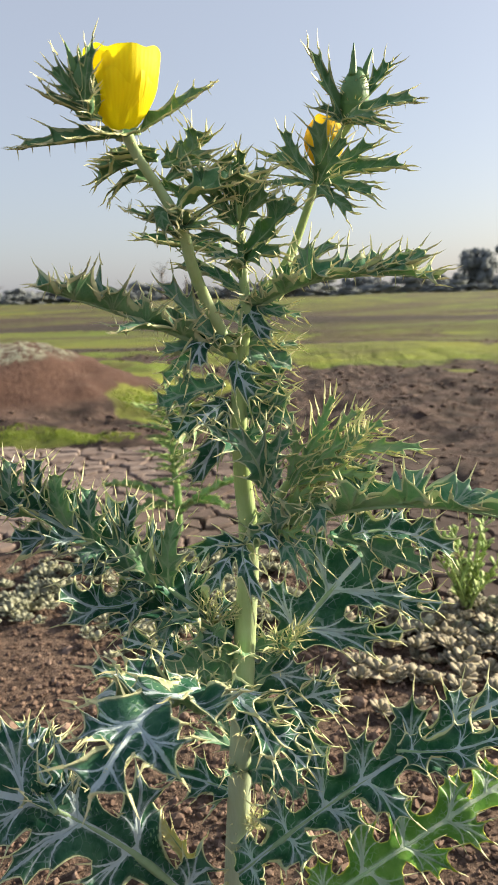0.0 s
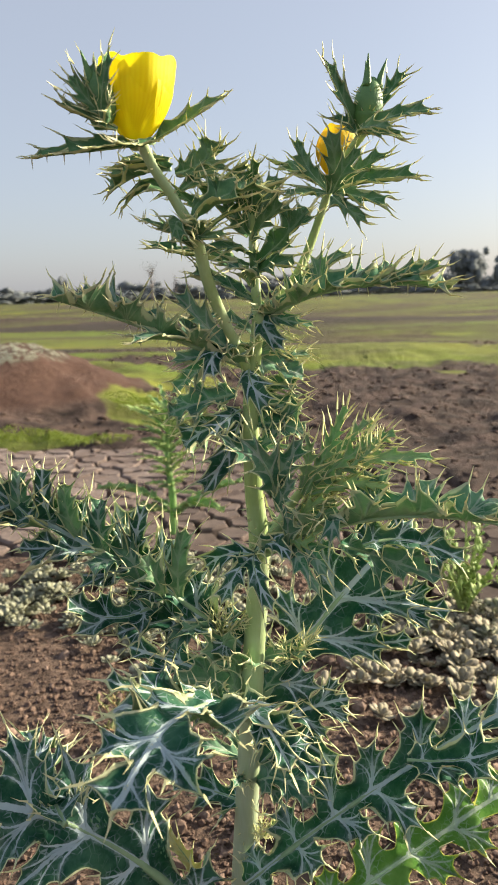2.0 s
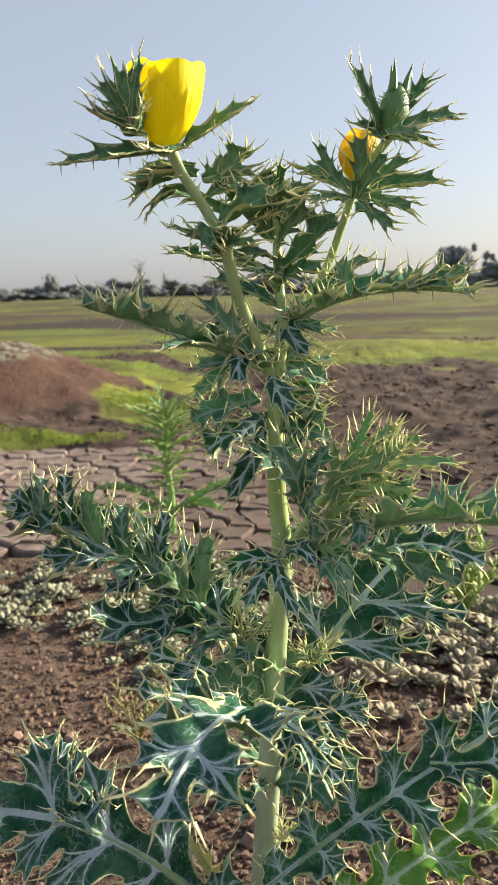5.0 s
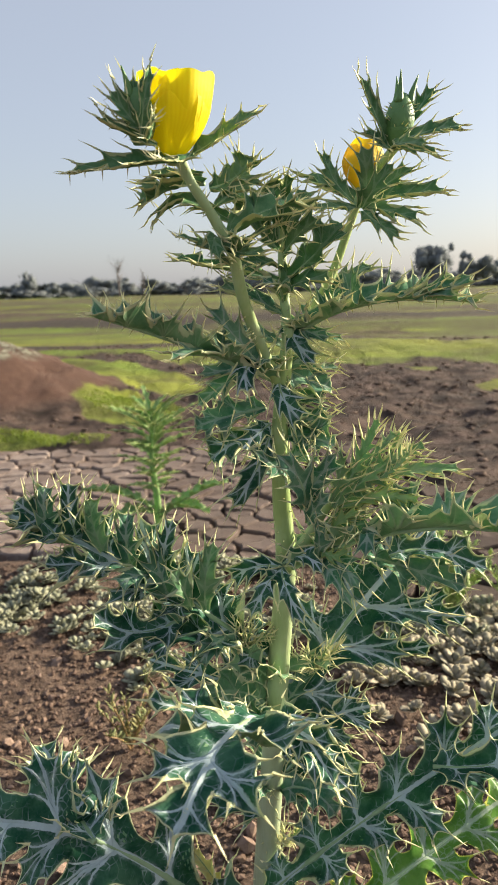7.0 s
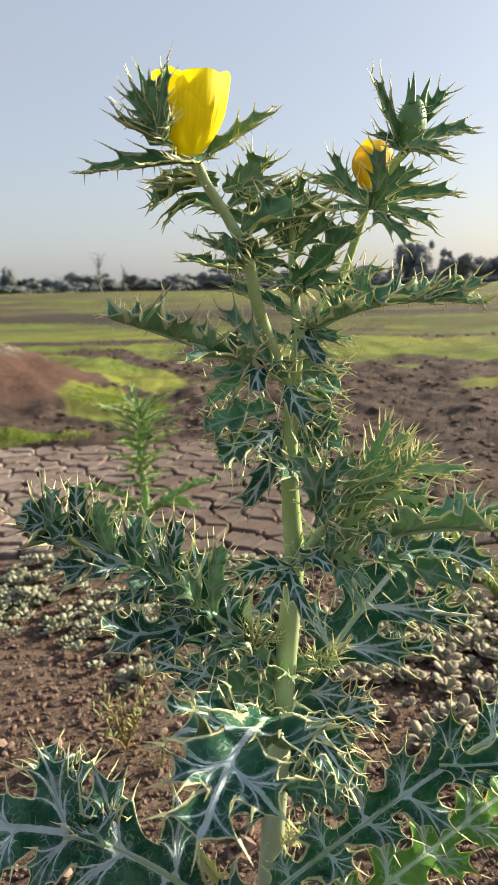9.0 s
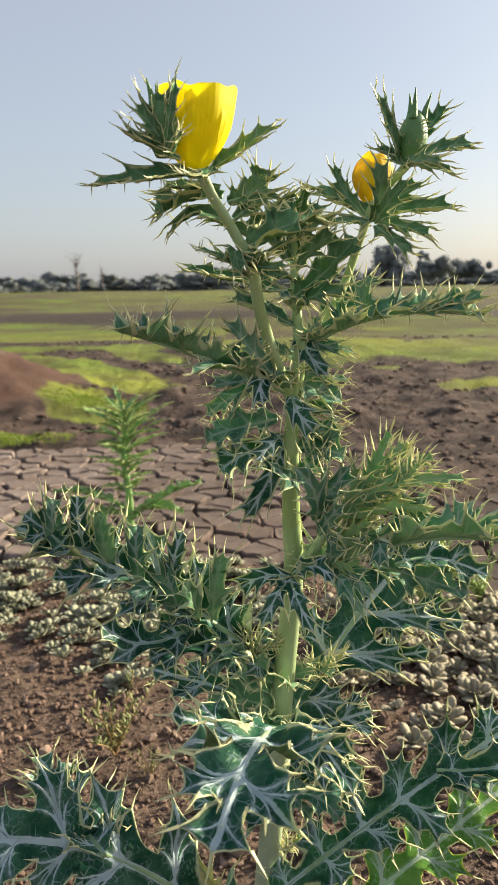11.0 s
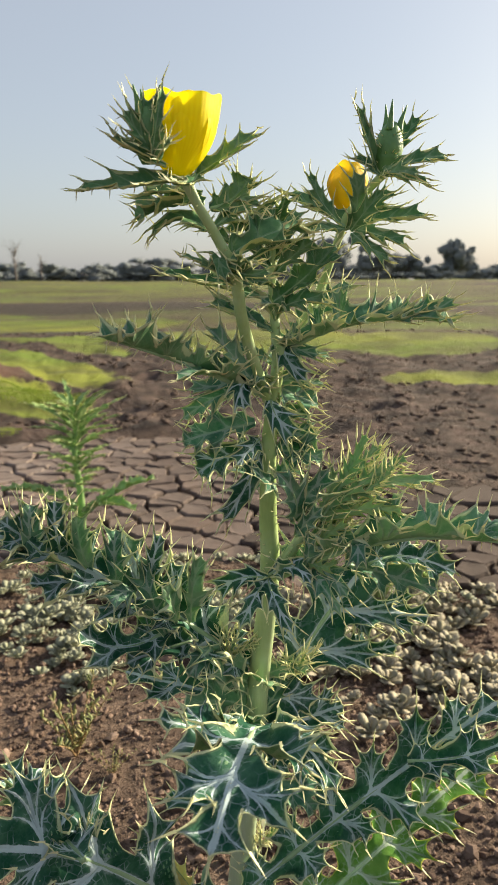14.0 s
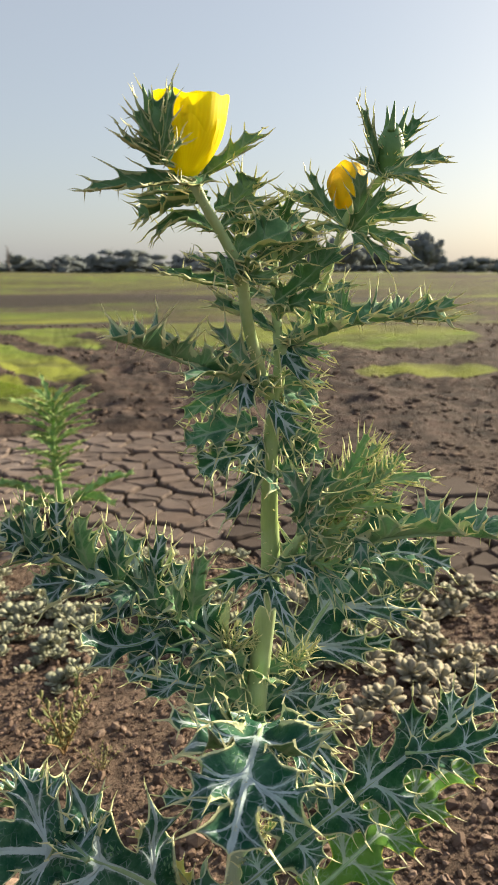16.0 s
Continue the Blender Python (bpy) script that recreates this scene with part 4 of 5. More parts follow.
add_leaf((-0.0463, 0.3520, 0.2678), (-0.0531, 0.3430, 0.2939), (-0.0572, 0.3480, 0.3133), 0.0140, (0.3, -1, 0.25), 3, 24, 0.90, "mid", 1)
add_leaf((-0.0612, 0.3500, 0.2927), (-0.0656, 0.3360, 0.2981), (-0.0716, 0.3320, 0.2950), 0.0140, (0.1, -0.7, 0.7), 2, 15, 0.90, "mid", 1)
add_leaf((-0.0403, 0.3500, 0.2745), (-0.0437, 0.3360, 0.2933), (-0.0481, 0.3320, 0.3025), 0.0140, (0.1, -0.7, 0.7), 2, 15, 0.90, "under", 1)
add_leaf((-0.0243, 0.3500, 0.2591), (-0.0305, 0.3360, 0.2616), (-0.0372, 0.3320, 0.2545), 0.0140, (0.1, -0.7, 0.7), 2, 15, 0.90, "mid", 1)
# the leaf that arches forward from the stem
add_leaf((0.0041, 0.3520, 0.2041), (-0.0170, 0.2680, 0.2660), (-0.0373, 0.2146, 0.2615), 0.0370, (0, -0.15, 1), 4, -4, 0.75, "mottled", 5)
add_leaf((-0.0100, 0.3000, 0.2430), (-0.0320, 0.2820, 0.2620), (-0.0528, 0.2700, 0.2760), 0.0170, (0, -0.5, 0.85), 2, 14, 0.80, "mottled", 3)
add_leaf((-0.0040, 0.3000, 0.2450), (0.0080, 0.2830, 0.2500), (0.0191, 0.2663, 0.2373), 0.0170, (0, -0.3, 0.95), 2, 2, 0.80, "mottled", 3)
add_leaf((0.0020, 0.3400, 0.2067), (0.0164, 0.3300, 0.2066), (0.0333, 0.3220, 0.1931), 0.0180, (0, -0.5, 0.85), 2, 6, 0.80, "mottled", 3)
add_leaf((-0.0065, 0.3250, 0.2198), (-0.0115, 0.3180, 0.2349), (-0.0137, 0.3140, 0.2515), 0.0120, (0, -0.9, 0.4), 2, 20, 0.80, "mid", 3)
# the leaves close to the soil
add_leaf((-0.0051, 0.3620, 0.0997), (0.0603, 0.3450, 0.1707), (0.1333, 0.3520, 0.2146), 0.0330, (-0.25, -0.7, 0.6), 6, 14, 0.75, "mottled", 5)
add_leaf((0.0759, 0.3370, 0.1942), (0.1002, 0.3250, 0.2030), (0.1225, 0.3150, 0.2188), 0.0190, (-0.1, -0.5, 0.85), 2, 22, 0.90, "mottled", 3)
# low leaf whose sunlit look is painted into its colours
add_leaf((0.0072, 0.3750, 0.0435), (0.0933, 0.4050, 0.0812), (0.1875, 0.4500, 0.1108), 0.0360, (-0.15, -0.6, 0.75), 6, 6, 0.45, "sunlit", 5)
add_leaf((-0.0308, 0.3680, 0.0719), (-0.0921, 0.3300, 0.1639), (-0.1621, 0.3150, 0.1848), 0.0490, (0.1, -0.75, 0.6), 5, 5, 0.55, "mottled", 5)
add_leaf((-0.0885, 0.3180, 0.1742), (-0.1126, 0.3600, 0.1681), (-0.1426, 0.4200, 0.1567), 0.0290, (0.3, -0.5, 0.8), 4, 22, 0.80, "mottled", 5)
add_leaf((0.0030, 0.3620, 0.1924), (0.0278, 0.3700, 0.2006), (0.0533, 0.3740, 0.2046), 0.0240, (0, -0.7, 0.7), 3, 14, 0.80, "mottled", 5)
add_leaf((0.0042, 0.3620, 0.1738), (0.0243, 0.3660, 0.1838), (0.0456, 0.3660, 0.1659), 0.0200, (0, -0.7, 0.7), 2, 16, 0.80, "mottled", 3)
add_leaf((0.0025, 0.3600, 0.1651), (0.0166, 0.3500, 0.1724), (0.0305, 0.3450, 0.1594), 0.0170, (0, -0.7, 0.7), 2, 16, 0.90, "mid", 3)
add_leaf((-0.0024, 0.3620, 0.2205), (-0.0293, 0.3780, 0.2200), (-0.0713, 0.3880, 0.2292), 0.0240, (0, -0.6, 0.8), 3, 18, 0.90, "mottled", 5)
add_leaf((-0.0040, 0.3600, 0.2153), (-0.0196, 0.3500, 0.2299), (-0.0404, 0.3450, 0.2305), 0.0180, (0, -0.6, 0.8), 2, 18, 0.90, "under", 3)
add_leaf((-0.0028, 0.3620, 0.2301), (-0.0135, 0.3520, 0.2456), (-0.0256, 0.3500, 0.2622), 0.0140, (0.3, -0.9, 0.3), 2, 22, 0.90, "under", 3)
add_leaf((-0.0056, 0.3600, 0.2088), (-0.0171, 0.3460, 0.2183), (-0.0262, 0.3400, 0.2362), 0.0140, (0.2, -0.8, 0.5), 2, 18, 0.90, "mid", 3)
add_leaf((0.0064, 0.3620, 0.2170), (0.0141, 0.3660, 0.2273), (0.0172, 0.3660, 0.2433), 0.0120, (-0.3, -0.9, 0.3), 2, 20, 0.80, "mid", 1)
add_leaf((-0.0068, 0.3660, 0.1467), (-0.0224, 0.3800, 0.1430), (-0.0525, 0.3950, 0.1396), 0.0200, (0, -0.7, 0.7), 2, 18, 0.80, "mottled", 3)
add_leaf((-0.0345, 0.3850, 0.0815), (-0.0496, 0.3900, 0.1020), (-0.0682, 0.4000, 0.1149), 0.0105, (0, -0.8, 0.5), 5, 22, 1.00, "dry", 1)

# small leaves and young shoots crowded at the joints of the stems
rng = random.Random(4)
for at, number, reach, kind, rise in (((0.0066, 0.352, 0.448), 5, 0.020, "upper", 0.8), ((0.0086, 0.352, 0.404), 4, 0.024, "mid", 0.1), ((0.0060, 0.352, 0.386), 3, 0.024, "mid", 0.0),
                                      ((0.0045, 0.356, 0.338), 3, 0.022, "mid", 0.2), ((0.0018, 0.368, 0.226), 4, 0.030, "under", 0.3),
                                      ((-0.003, 0.370, 0.165), 6, 0.032, "mid", 0.2), ((-0.0149, 0.318, 0.440), 4, 0.020, "upper", 0.5), ((-0.012, 0.340, 0.458), 4, 0.018, "upper", 0.6)):
    for k in range(number):
        turn = k * 6.283 / number + rng.uniform(-0.3, 0.3)
        q = reach * rng.uniform(0.75, 1.2)
        o = Vector((math.cos(turn), math.sin(turn), 0))
        b = Vector(at) + Vector((0, 0, rng.uniform(-0.006, 0.006)))
        lift = rise + rng.uniform(-0.35, 0.35)
        add_leaf(b, b + o * q * 0.55 + Vector((0, 0, q * (0.15 + 0.45 * lift))), b + o * q + Vector((0, 0, q * lift)), q * (rng.uniform(0.32, 0.42) if kind == "upper" else rng.uniform(0.28, 0.4)), (rng.uniform(-0.5, 0.5), rng.uniform(-0.8, 0.1), 1.0), 2, rng.randint(4, 32), 0.6, kind, 1)

# the pale side shoot: slender young leaves that fan out upwards
for k in range(15):
    t = rng.random()
    b = Vector((0.016 + 0.034 * t, 0.346 - 0.008 * t + rng.uniform(-0.006, 0.008), 0.314 + 0.030 * t))
    a = radians(rng.uniform(2, 70))
    q = rng.uniform(0.015, 0.026)
    way = Vector((math.cos(a), rng.uniform(-0.45, 0.45), math.sin(a))).normalized()
    add_leaf(b, b + way * q * 0.5 + Vector((0.001, 0, -0.001)), b + way * q, q * 0.26, (rng.uniform(-1, 0.2), rng.uniform(-1, -0.2), 0.8), 4, 24, 0.5, "young", 1)


# tufts of needle-fine young leaves in the axils of the broad leaves
for tuft, number in (((0.0225, 0.366, 0.2320), 8), ((-0.0150, 0.356, 0.2500), 6), ((0.0030, 0.366, 0.1250), 7)):
    for k in range(number):
        way = Vector((rng.uniform(-0.8, 0.8), rng.uniform(-0.7, 0.3), rng.uniform(0.3, 1.0))).normalized()
        q = rng.uniform(0.012, 0.022)
        add_leaf(Vector(tuft), Vector(tuft) + way * q * 0.5, Vector(tuft) + way * q, q * 0.15, (rng.uniform(-1, 1), -1, 0.3), 3, 20, 0.3, "young", 1)


def petal_mesh(radius, height, turn, span, seed, open_top=0.0, crumple=0.0):
    """One broad cupped petal of a half-closed flower that stands on the origin."""
    rng = random.Random(seed)
    ph = [rng.uniform(0, 6.28) for _ in range(4)]
    verts, faces, uv = [], [], []
    nu, nh = 22, 16
    for i in range(nu):
        a = -1 + 2 * i / (nu - 1)
        top = 1 - 0.22 * abs(a) ** 2.6 - 0.05 * math.exp(-(a * 5) ** 2) + 0.025 * math.sin(5 * a + ph[0])
        for j in range(nh):
            h = j / (nh - 1)
            hh = h * top
            wide = min(1.0, 0.25 + 1.25 * hh ** 0.6)
            rr = radius * (0.16 + 0.95 * math.sin(min(1.0, hh * 1.25) * math.pi / 2) ** 0.8 - 0.16 * max(0, hh - 0.6) ** 1.2 * 2 + open_top * hh ** 3)
            rr *= 1 + 0.03 * math.sin(7 * a + ph[1]) * hh + crumple * 0.25 * math.sin(6 * a + 9 * hh + ph[2]) + 0.012 * math.sin(5 * hh + ph[3])
            w = turn + radians(span) * a * wide
            verts.append((math.cos(w) * rr, math.sin(w) * rr, height * hh * (1 - crumple * 0.2 * math.sin(7 * a + ph[1]))))
            uv.append((a, h))
    for i in range(nu - 1):
        for j in range(nh - 1):
            q = i * nh + j
            faces.append((q, q + nh, q + nh + 1, q + 1))
    return verts, faces, {"veins": uv}


def place_verts(verts, m):
    return [m @ Vector(v) for v in verts]


def add_flower(at, axis, radius, height, petals, mat, label, opened, crumple=0.0):
    m = Matrix.Translation(at) @ Vector(axis).to_track_quat("Z", "Y").to_matrix().to_4x4()
    hub_v, hub_f, _, _ = tube([(0, 0, -0.002), (0, 0, 0.001), (0, 0, 0.004)], [0.0022, 0.0034, 0.0024], 10, 3)
    flower = part("flower", mesh_from("flower", place_verts(hub_v, m), hub_f, M["stem"]), poppy, label)
    for k in range(petals):
        inner = k % 2
        v, f, uv = petal_mesh(radius * (1 - 0.06 * inner), height * (1 + 0.03 * inner + 0.012 * (k % 3)), 0.9 + 2 * math.pi * k / petals, 66 if mat == "petal" else 84, 40 + k, opened[k % len(opened)], crumple)
        part("petal", mesh_from("petal", place_verts(v, m), f, M[mat], True, uv), flower)
    return flower


def add_bud(at, axis, radius, height, seed, label):
    """An egg-shaped bud with three horned sepals and prickles."""
    rng = random.Random(seed)
    m = Matrix.Translation(at) @ Vector(axis).to_track_quat("Z", "Y").to_matrix().to_4x4()
    core_v, core_f, _, _ = tube([(0, 0, -0.001), (0, 0, height * 0.3), (0, 0, height * 0.8)], [radius * 0.5, radius * 0.97, radius * 0.5], 14, 6)
    bud = part("bud", mesh_from("bud", place_verts(core_v, m), core_f, M["bud"]), poppy, label)
    for s in range(3):
        turn = s * 2.094 + 0.5
        verts, faces = [], []
        nu, nh = 9, 14
        for i in range(nu):
            a = -1 + 2 * i / (nu - 1)
            for j in range(nh):
                h = j / (nh - 1)
                rr = radius * math.sin(math.pi * min(1, 0.06 + 0.90 * h)) ** 0.65 * (1.03 - 0.04 * a * a)
                w = turn + 1.12 * a * (1 - 0.08 * h)
                if h > 0.8:
                    rr = max(rr, radius * 0.32)
                verts.append((math.cos(w) * rr, math.sin(w) * rr, height * h))
        for i in range(nu - 1):
            for j in range(nh - 1):
                q = i * nh + j
                faces.append((q, q + nh, q + nh + 1, q + 1))
        sep = part("sepal", mesh_from("sepal", place_verts(verts, m), faces, M["bud"]), bud)
        sv, sf = [], []
        c = np.array((math.cos(turn), math.sin(turn), 0))
        horn_v, horn_f, _, _ = tube([c * radius * 0.55 + np.array((0, 0, height * 0.8)), c * radius * 0.62 + np.array((0, 0, height * 1.05)), c * radius * 0.9 + np.array((0, 0, height * 1.38))],
                                    [radius * 0.34, radius * 0.2, 0.0002], 7, 4)
        part("horn", mesh_from("horn", place_verts(horn_v, m), horn_f, M["bud"]), bud)
        for _ in range(16):
            w, h = turn + rng.uniform(-1, 1), rng.uniform(0.1, 0.8)
            o = np.array((math.cos(w), math.sin(w), 0.35))
            rr = radius * math.sin(math.pi * (0.06 + 0.9 * h)) ** 0.65
            spike(sv, sf, np.array((math.cos(w) * rr, math.sin(w) * rr, height * h)), o, rng.uniform(0.0015, 0.004), 0.0003)
        part("bristle_coat", mesh_from("bristle_coat", place_verts(sv, m), sf, M["spine"], False), bud)["kind"] = "stuff"
    return bud


add_flower((-0.0366, 0.316, 0.4750), (0.04, 0.0, 1), 0.0134, 0.0288, 6, "petal", "half-closed bright yellow flower", (0.0, 0.05, -0.05, 0.22, 0.0, 0.1))
add_flower((0.0435, 0.3680, 0.4680), (0.12, 0.10, 1), 0.0098, 0.0215, 5, "wilted", "wilted orange-yellow flower", (-0.45, -0.3, -0.6), 0.07)
add_bud((0.0545, 0.3445, 0.4830), (0.12, 0.0, 1), 0.0060, 0.0205, 5, "closed green spiny bud")
add_bud((-0.0470, 0.307, 0.4800), (-0.05, -0.05, 1), 0.0062, 0.0180, 6, "closed green spiny bud beside the flower")


# ---- the smaller prickly poppy behind ----
small = tagged(new("prickly_poppy"), "young green prickly poppy growing in cracked mud", "plant")
SX, SY = -0.178, 1.27
rng = random.Random(8)
sv, sf, _, _ = tube([(SX, SY, -0.03), (SX + 0.002, SY, 0.06), (SX - 0.004, SY, 0.14), (SX, SY, 0.215)], [0.0075, 0.0065, 0.005, 0.002], 10, 6)
part("stem", mesh_from("stem", sv, sf, M["fresh"], True, {"veins": [(4, 0.5)] * len(sv), "edge": [(9, 1)] * len(sv)}), small)
for k in range(60):
    h = 0.075 + 0.145 * (k / 59) ** 0.8
    turn = k * 2.4 + rng.uniform(-0.3, 0.3)
    reach = (0.040 + 0.034 * smooth(0.1, 0.5, k / 59) - 0.045 * smooth(0.8, 1.0, k / 59)) * rng.uniform(0.7, 1.4)
    rise = rng.uniform(-0.1, 0.5) + 0.45 * k / 59
    o = np.array((math.cos(turn), math.sin(turn), 0))
    b = np.array((SX, SY, h))
    build_leaf(small, (b, b + o * reach * 0.5 + np.array((0, 0, reach * rise * 0.6)), b + o * reach + np.array((0, 0, reach * rise * 0.9))), 0.0125, None, 4, 20, 0.7, "fresh", 500 + k, 0.005, style=SPEAR, across=4)
for dx, dz, tx, tz in ((0.02, 0.01, 0.135, 0.105), (-0.01, 0.03, -0.125, 0.095), (0.01, 0.02, 0.10, 0.05), (-0.01, 0.02, -0.09, 0.03)):
    b = np.array((SX + dx * 0.3, SY - 0.01, dz + 0.02))
    e = np.array((SX + tx, SY - 0.05, tz))
    build_leaf(small, (b, (b + e) / 2 + np.array((0, 0, 0.012)), e), 0.03, None, 6, 30, 0.6, "fresh", int(700 + tx * 1000), 0.004, style=PLAIN, across=4)

# ---- creeping weeds ----
def leaflet(verts, faces, at, way, up_dir, length, width):
    """One thick spoon-shaped leaflet."""
    d, n = unit(way), unit(up_dir)
    b = unit(np.cross(d, n))
    n = np.cross(b, d)
    q = len(verts)
    prof = ((0.0, 0.12), (0.3, 0.55), (0.65, 1.0), (0.88, 0.75))
    for t, w in prof:
        c = at + d * length * t + n * length * 0.18 * t * t
        verts.extend((c - b * width * w, c + n * width * 0.14 * w, c + b * width * w, c - n * width * 0.12 * w))
    verts.append(at + d * length + n * length * 0.16)
    for i in range(3):
        for k in range(4):
            faces.append((q + i * 4 + k, q + i * 4 + (k + 1) % 4, q + i * 4 + 4 + (k + 1) % 4, q + i * 4 + 4 + k))
    for k in range(4):
        faces.append((q + 12 + k, q + 12 + (k + 1) % 4, q + 16))


def rosette_mesh(seed, mat):
    r = random.Random(seed)
    verts, faces = [], []
    size = r.uniform(0.012, 0.0165) * (1.35 if mat is M["weed_dusty"] else 1.1)
    c = np.array((0, 0, 0.0))
    for tier, number, tilt in ((1.0, 7, 0.25), (0.75, 5, 0.75)):
        start = r.uniform(0, 6.28)
        for k in range(number):
            w = start + k * 6.283 / number + r.uniform(-0.2, 0.2)
            t = tilt + r.uniform(-0.12, 0.2)
            d = np.array((math.cos(w), math.sin(w), t))
            leaflet(verts, faces, c, d, (-math.cos(w) * t, -math.sin(w) * t, 1), size * tier * r.uniform(0.8, 1.15), size * tier * r.uniform(0.26, 0.37))
    return mesh_from("rosette", verts, faces, mat)


weed_meshes = [rosette_mesh(s, M["weed"]) for s in range(5)] + [rosette_mesh(s + 9, M["weed_dusty"]) for s in range(5)]
rng = random.Random(21)


def scatter_weeds(number, x0, x1, y0, y1, kinds, label):
    for _ in range(number):
        x, y = rng.uniform(x0, x1), rng.uniform(y0, y1)
        ob = new("creeping_weed")
        ob.location = (x, y, ground_height(x, y))
        for _ in range(rng.randint(7, 10)):
            a, q = rng.uniform(0, 6.28), 0.068 * rng.random() ** 0.6
            px_, py_ = q * math.cos(a), q * math.sin(a)
            bit = part("rosette", weed_meshes[rng.choice(kinds)], ob)
            bit["kind"] = "stuff"
            s = rng.uniform(0.7, 1.2)
            bit.matrix_local = Matrix.LocRotScale((px_, py_, ground_height(x + px_, y + py_) - ground_height(x, y) + rng.uniform(0.0, 0.008)), Euler((rng.uniform(-0.3, 0.3), rng.uniform(-0.3, 0.3), a)), (s, s, s))
        tagged(ob, label, "weed", "creeping weeds on the soil")


scatter_weeds(22, -0.42, -0.12, 0.80, 1.08, (0, 1, 2, 3, 4), "grey-green creeping weed with small fleshy leaves")
scatter_weeds(16, -0.12, 0.12, 0.86, 1.14, (0, 1, 2, 3, 4), "grey-green creeping weed with small fleshy leaves")
scatter_weeds(15, 0.10, 0.36, 0.60, 0.90, (5, 6, 7, 8, 9), "dusty beige-green creeping weed with oval leaves")
scatter_weeds(8, 0.22, 0.48, 0.84, 1.00, (5, 6, 7, 8, 0), "dusty beige-green creeping weed with oval leaves")

# ---- sprigs ----
def sprig(name, at, height, branches, seed, stem_mat, leaf_mat, lean, label):
    r = random.Random(seed)
    top = tagged(new(name), label, "weed")
    base = np.array(at)
    for k in range(branches):
        w = r.uniform(0, 6.28)
        o = np.array((math.cos(w), math.sin(w), 0)) * lean * r.uniform(0.3, 1.0) * height
        h = height * r.uniform(0.6, 1.0)
        p = [base, base + o * 0.35 + np.array((0, 0, h * 0.45)), base + o + np.array((0, 0, h))]
        tv, tf, pts, _ = tube(p, [height * 0.016, height * 0.012, height * 0.005], 6, 6)
        part("twig", mesh_from("twig", tv, tf, stem_mat), top)
        lv, lf = [], []
        for i in range(3, len(pts)):
            for _ in range(3):
                w = r.uniform(0, 6.28)
                d = np.array((math.cos(w), math.sin(w), r.uniform(0.2, 1.2)))
                s = height * r.uniform(0.06, 0.13)
                leaflet(lv, lf, pts[i], d, (-d[0], -d[1], 1), s, s * 0.2)
        part("leaves", mesh_from("leaves", lv, lf, leaf_mat), top)
    return top


sprig("seedling", (-0.130, 0.634, 0.0), 0.075, 9, 31, M["twig"], M["seedling_leaf"], 0.7, "reddish-stemmed seedling with tiny green leaves on soil")
sprig("seedling", (-0.095, 0.60, 0.0), 0.028, 6, 32, M["twig"], M["seedling_leaf"], 0.9, "low green seedling on crumbly soil")
sprig("weed_sprig", (0.255, 0.90, 0.0), 0.13, 14, 33, M["sprig"], M["sprig"], 0.5, "feathery yellow-green weed among creeping plants")
sprig("weed_sprig", (0.34, 0.93, 0.0), 0.07, 10, 34, M["sprig"], M["sprig"], 0.8, "feathery yellow-green weed among creeping plants")

# ---- soil clods ----
def clod_verts(seed, size):
    bm = bmesh.new()
    bmesh.ops.create_icosphere(bm, subdivisions=1, radius=size)
    r = random.Random(seed)
    off = r.uniform(0, 90)
    st = (r.uniform(0.8, 1.25), r.uniform(0.8, 1.25), r.uniform(0.6, 0.95))
    vs = []
    for v in bm.verts:
        k = 1 + 0.55 * noise.noise((v.co / size * 1.3) + Vector((off, off * 0.7, seed))) + 0.2 * r.uniform(-1, 1)
        vs.append(np.array((v.co.x * k * st[0], v.co.y * k * st[1], v.co.z * k * st[2])))
    fs = [tuple(v.index for v in f.verts) for f in bm.faces]
    bm.free()
    return vs, fs


clod_kinds = [clod_verts(s, 1.0) for s in range(10)]
clod_meshes = [mesh_from("soil_clod", v, f, M["clod"], False) for v, f in clod_kinds]
rng = random.Random(77)
for _ in range(300):
    x, y = rng.uniform(-0.26, 0.30), 0.40 + 0.42 * rng.random() ** 1.3
    s = 0.003 + 0.0065 * rng.random() ** 2.2
    ob = new("soil_clod", rng.choice(clod_meshes))
    ob.matrix_world = Matrix.LocRotScale((x, y, ground_height(x, y) + s * 0.45), Euler((rng.uniform(0, 6.28), rng.uniform(0, 6.28), rng.uniform(0, 6.28))), (s, s, s))
    tagged(ob, "small dry brown clod of soil", "clod", "loose clods on the soil")
cv, cf = [], []
for _ in range(26000):
    x, y = rng.uniform(-0.45, 0.5), 0.38 + 0.75 * rng.random() ** 1.4
    if mud_zone(x, y) > 0.3:
        continue
    s = (0.0007 + 0.0030 * rng.random() ** 3.0) * (0.85 + 0.3 * smooth(-0.1, 0.1, x)) * (1 + 0.5 * noise.noise((x * 8, y * 8, 3)))
    v, f = rng.choice(clod_kinds)
    n = len(cv)
    o = np.array((x, y, ground_height(x, y) + s * 0.4))
    a = rng.uniform(0, 6.28)
    ca, sa = math.cos(a) * s, math.sin(a) * s
    cv.extend((p[0] * ca - p[1] * sa + o[0], p[0] * sa + p[1] * ca + o[1], p[2] * s + o[2]) for p in v)
    cf.extend(tuple(n + i for i in t) for t in f)
tagged(new("soil_crumbs", mesh_from("soil_crumbs", cv, cf, M["crumbs"], False)), "crumbly brown soil grains covering the ground", "soil", kind="stuff")
cv, cf = [], []
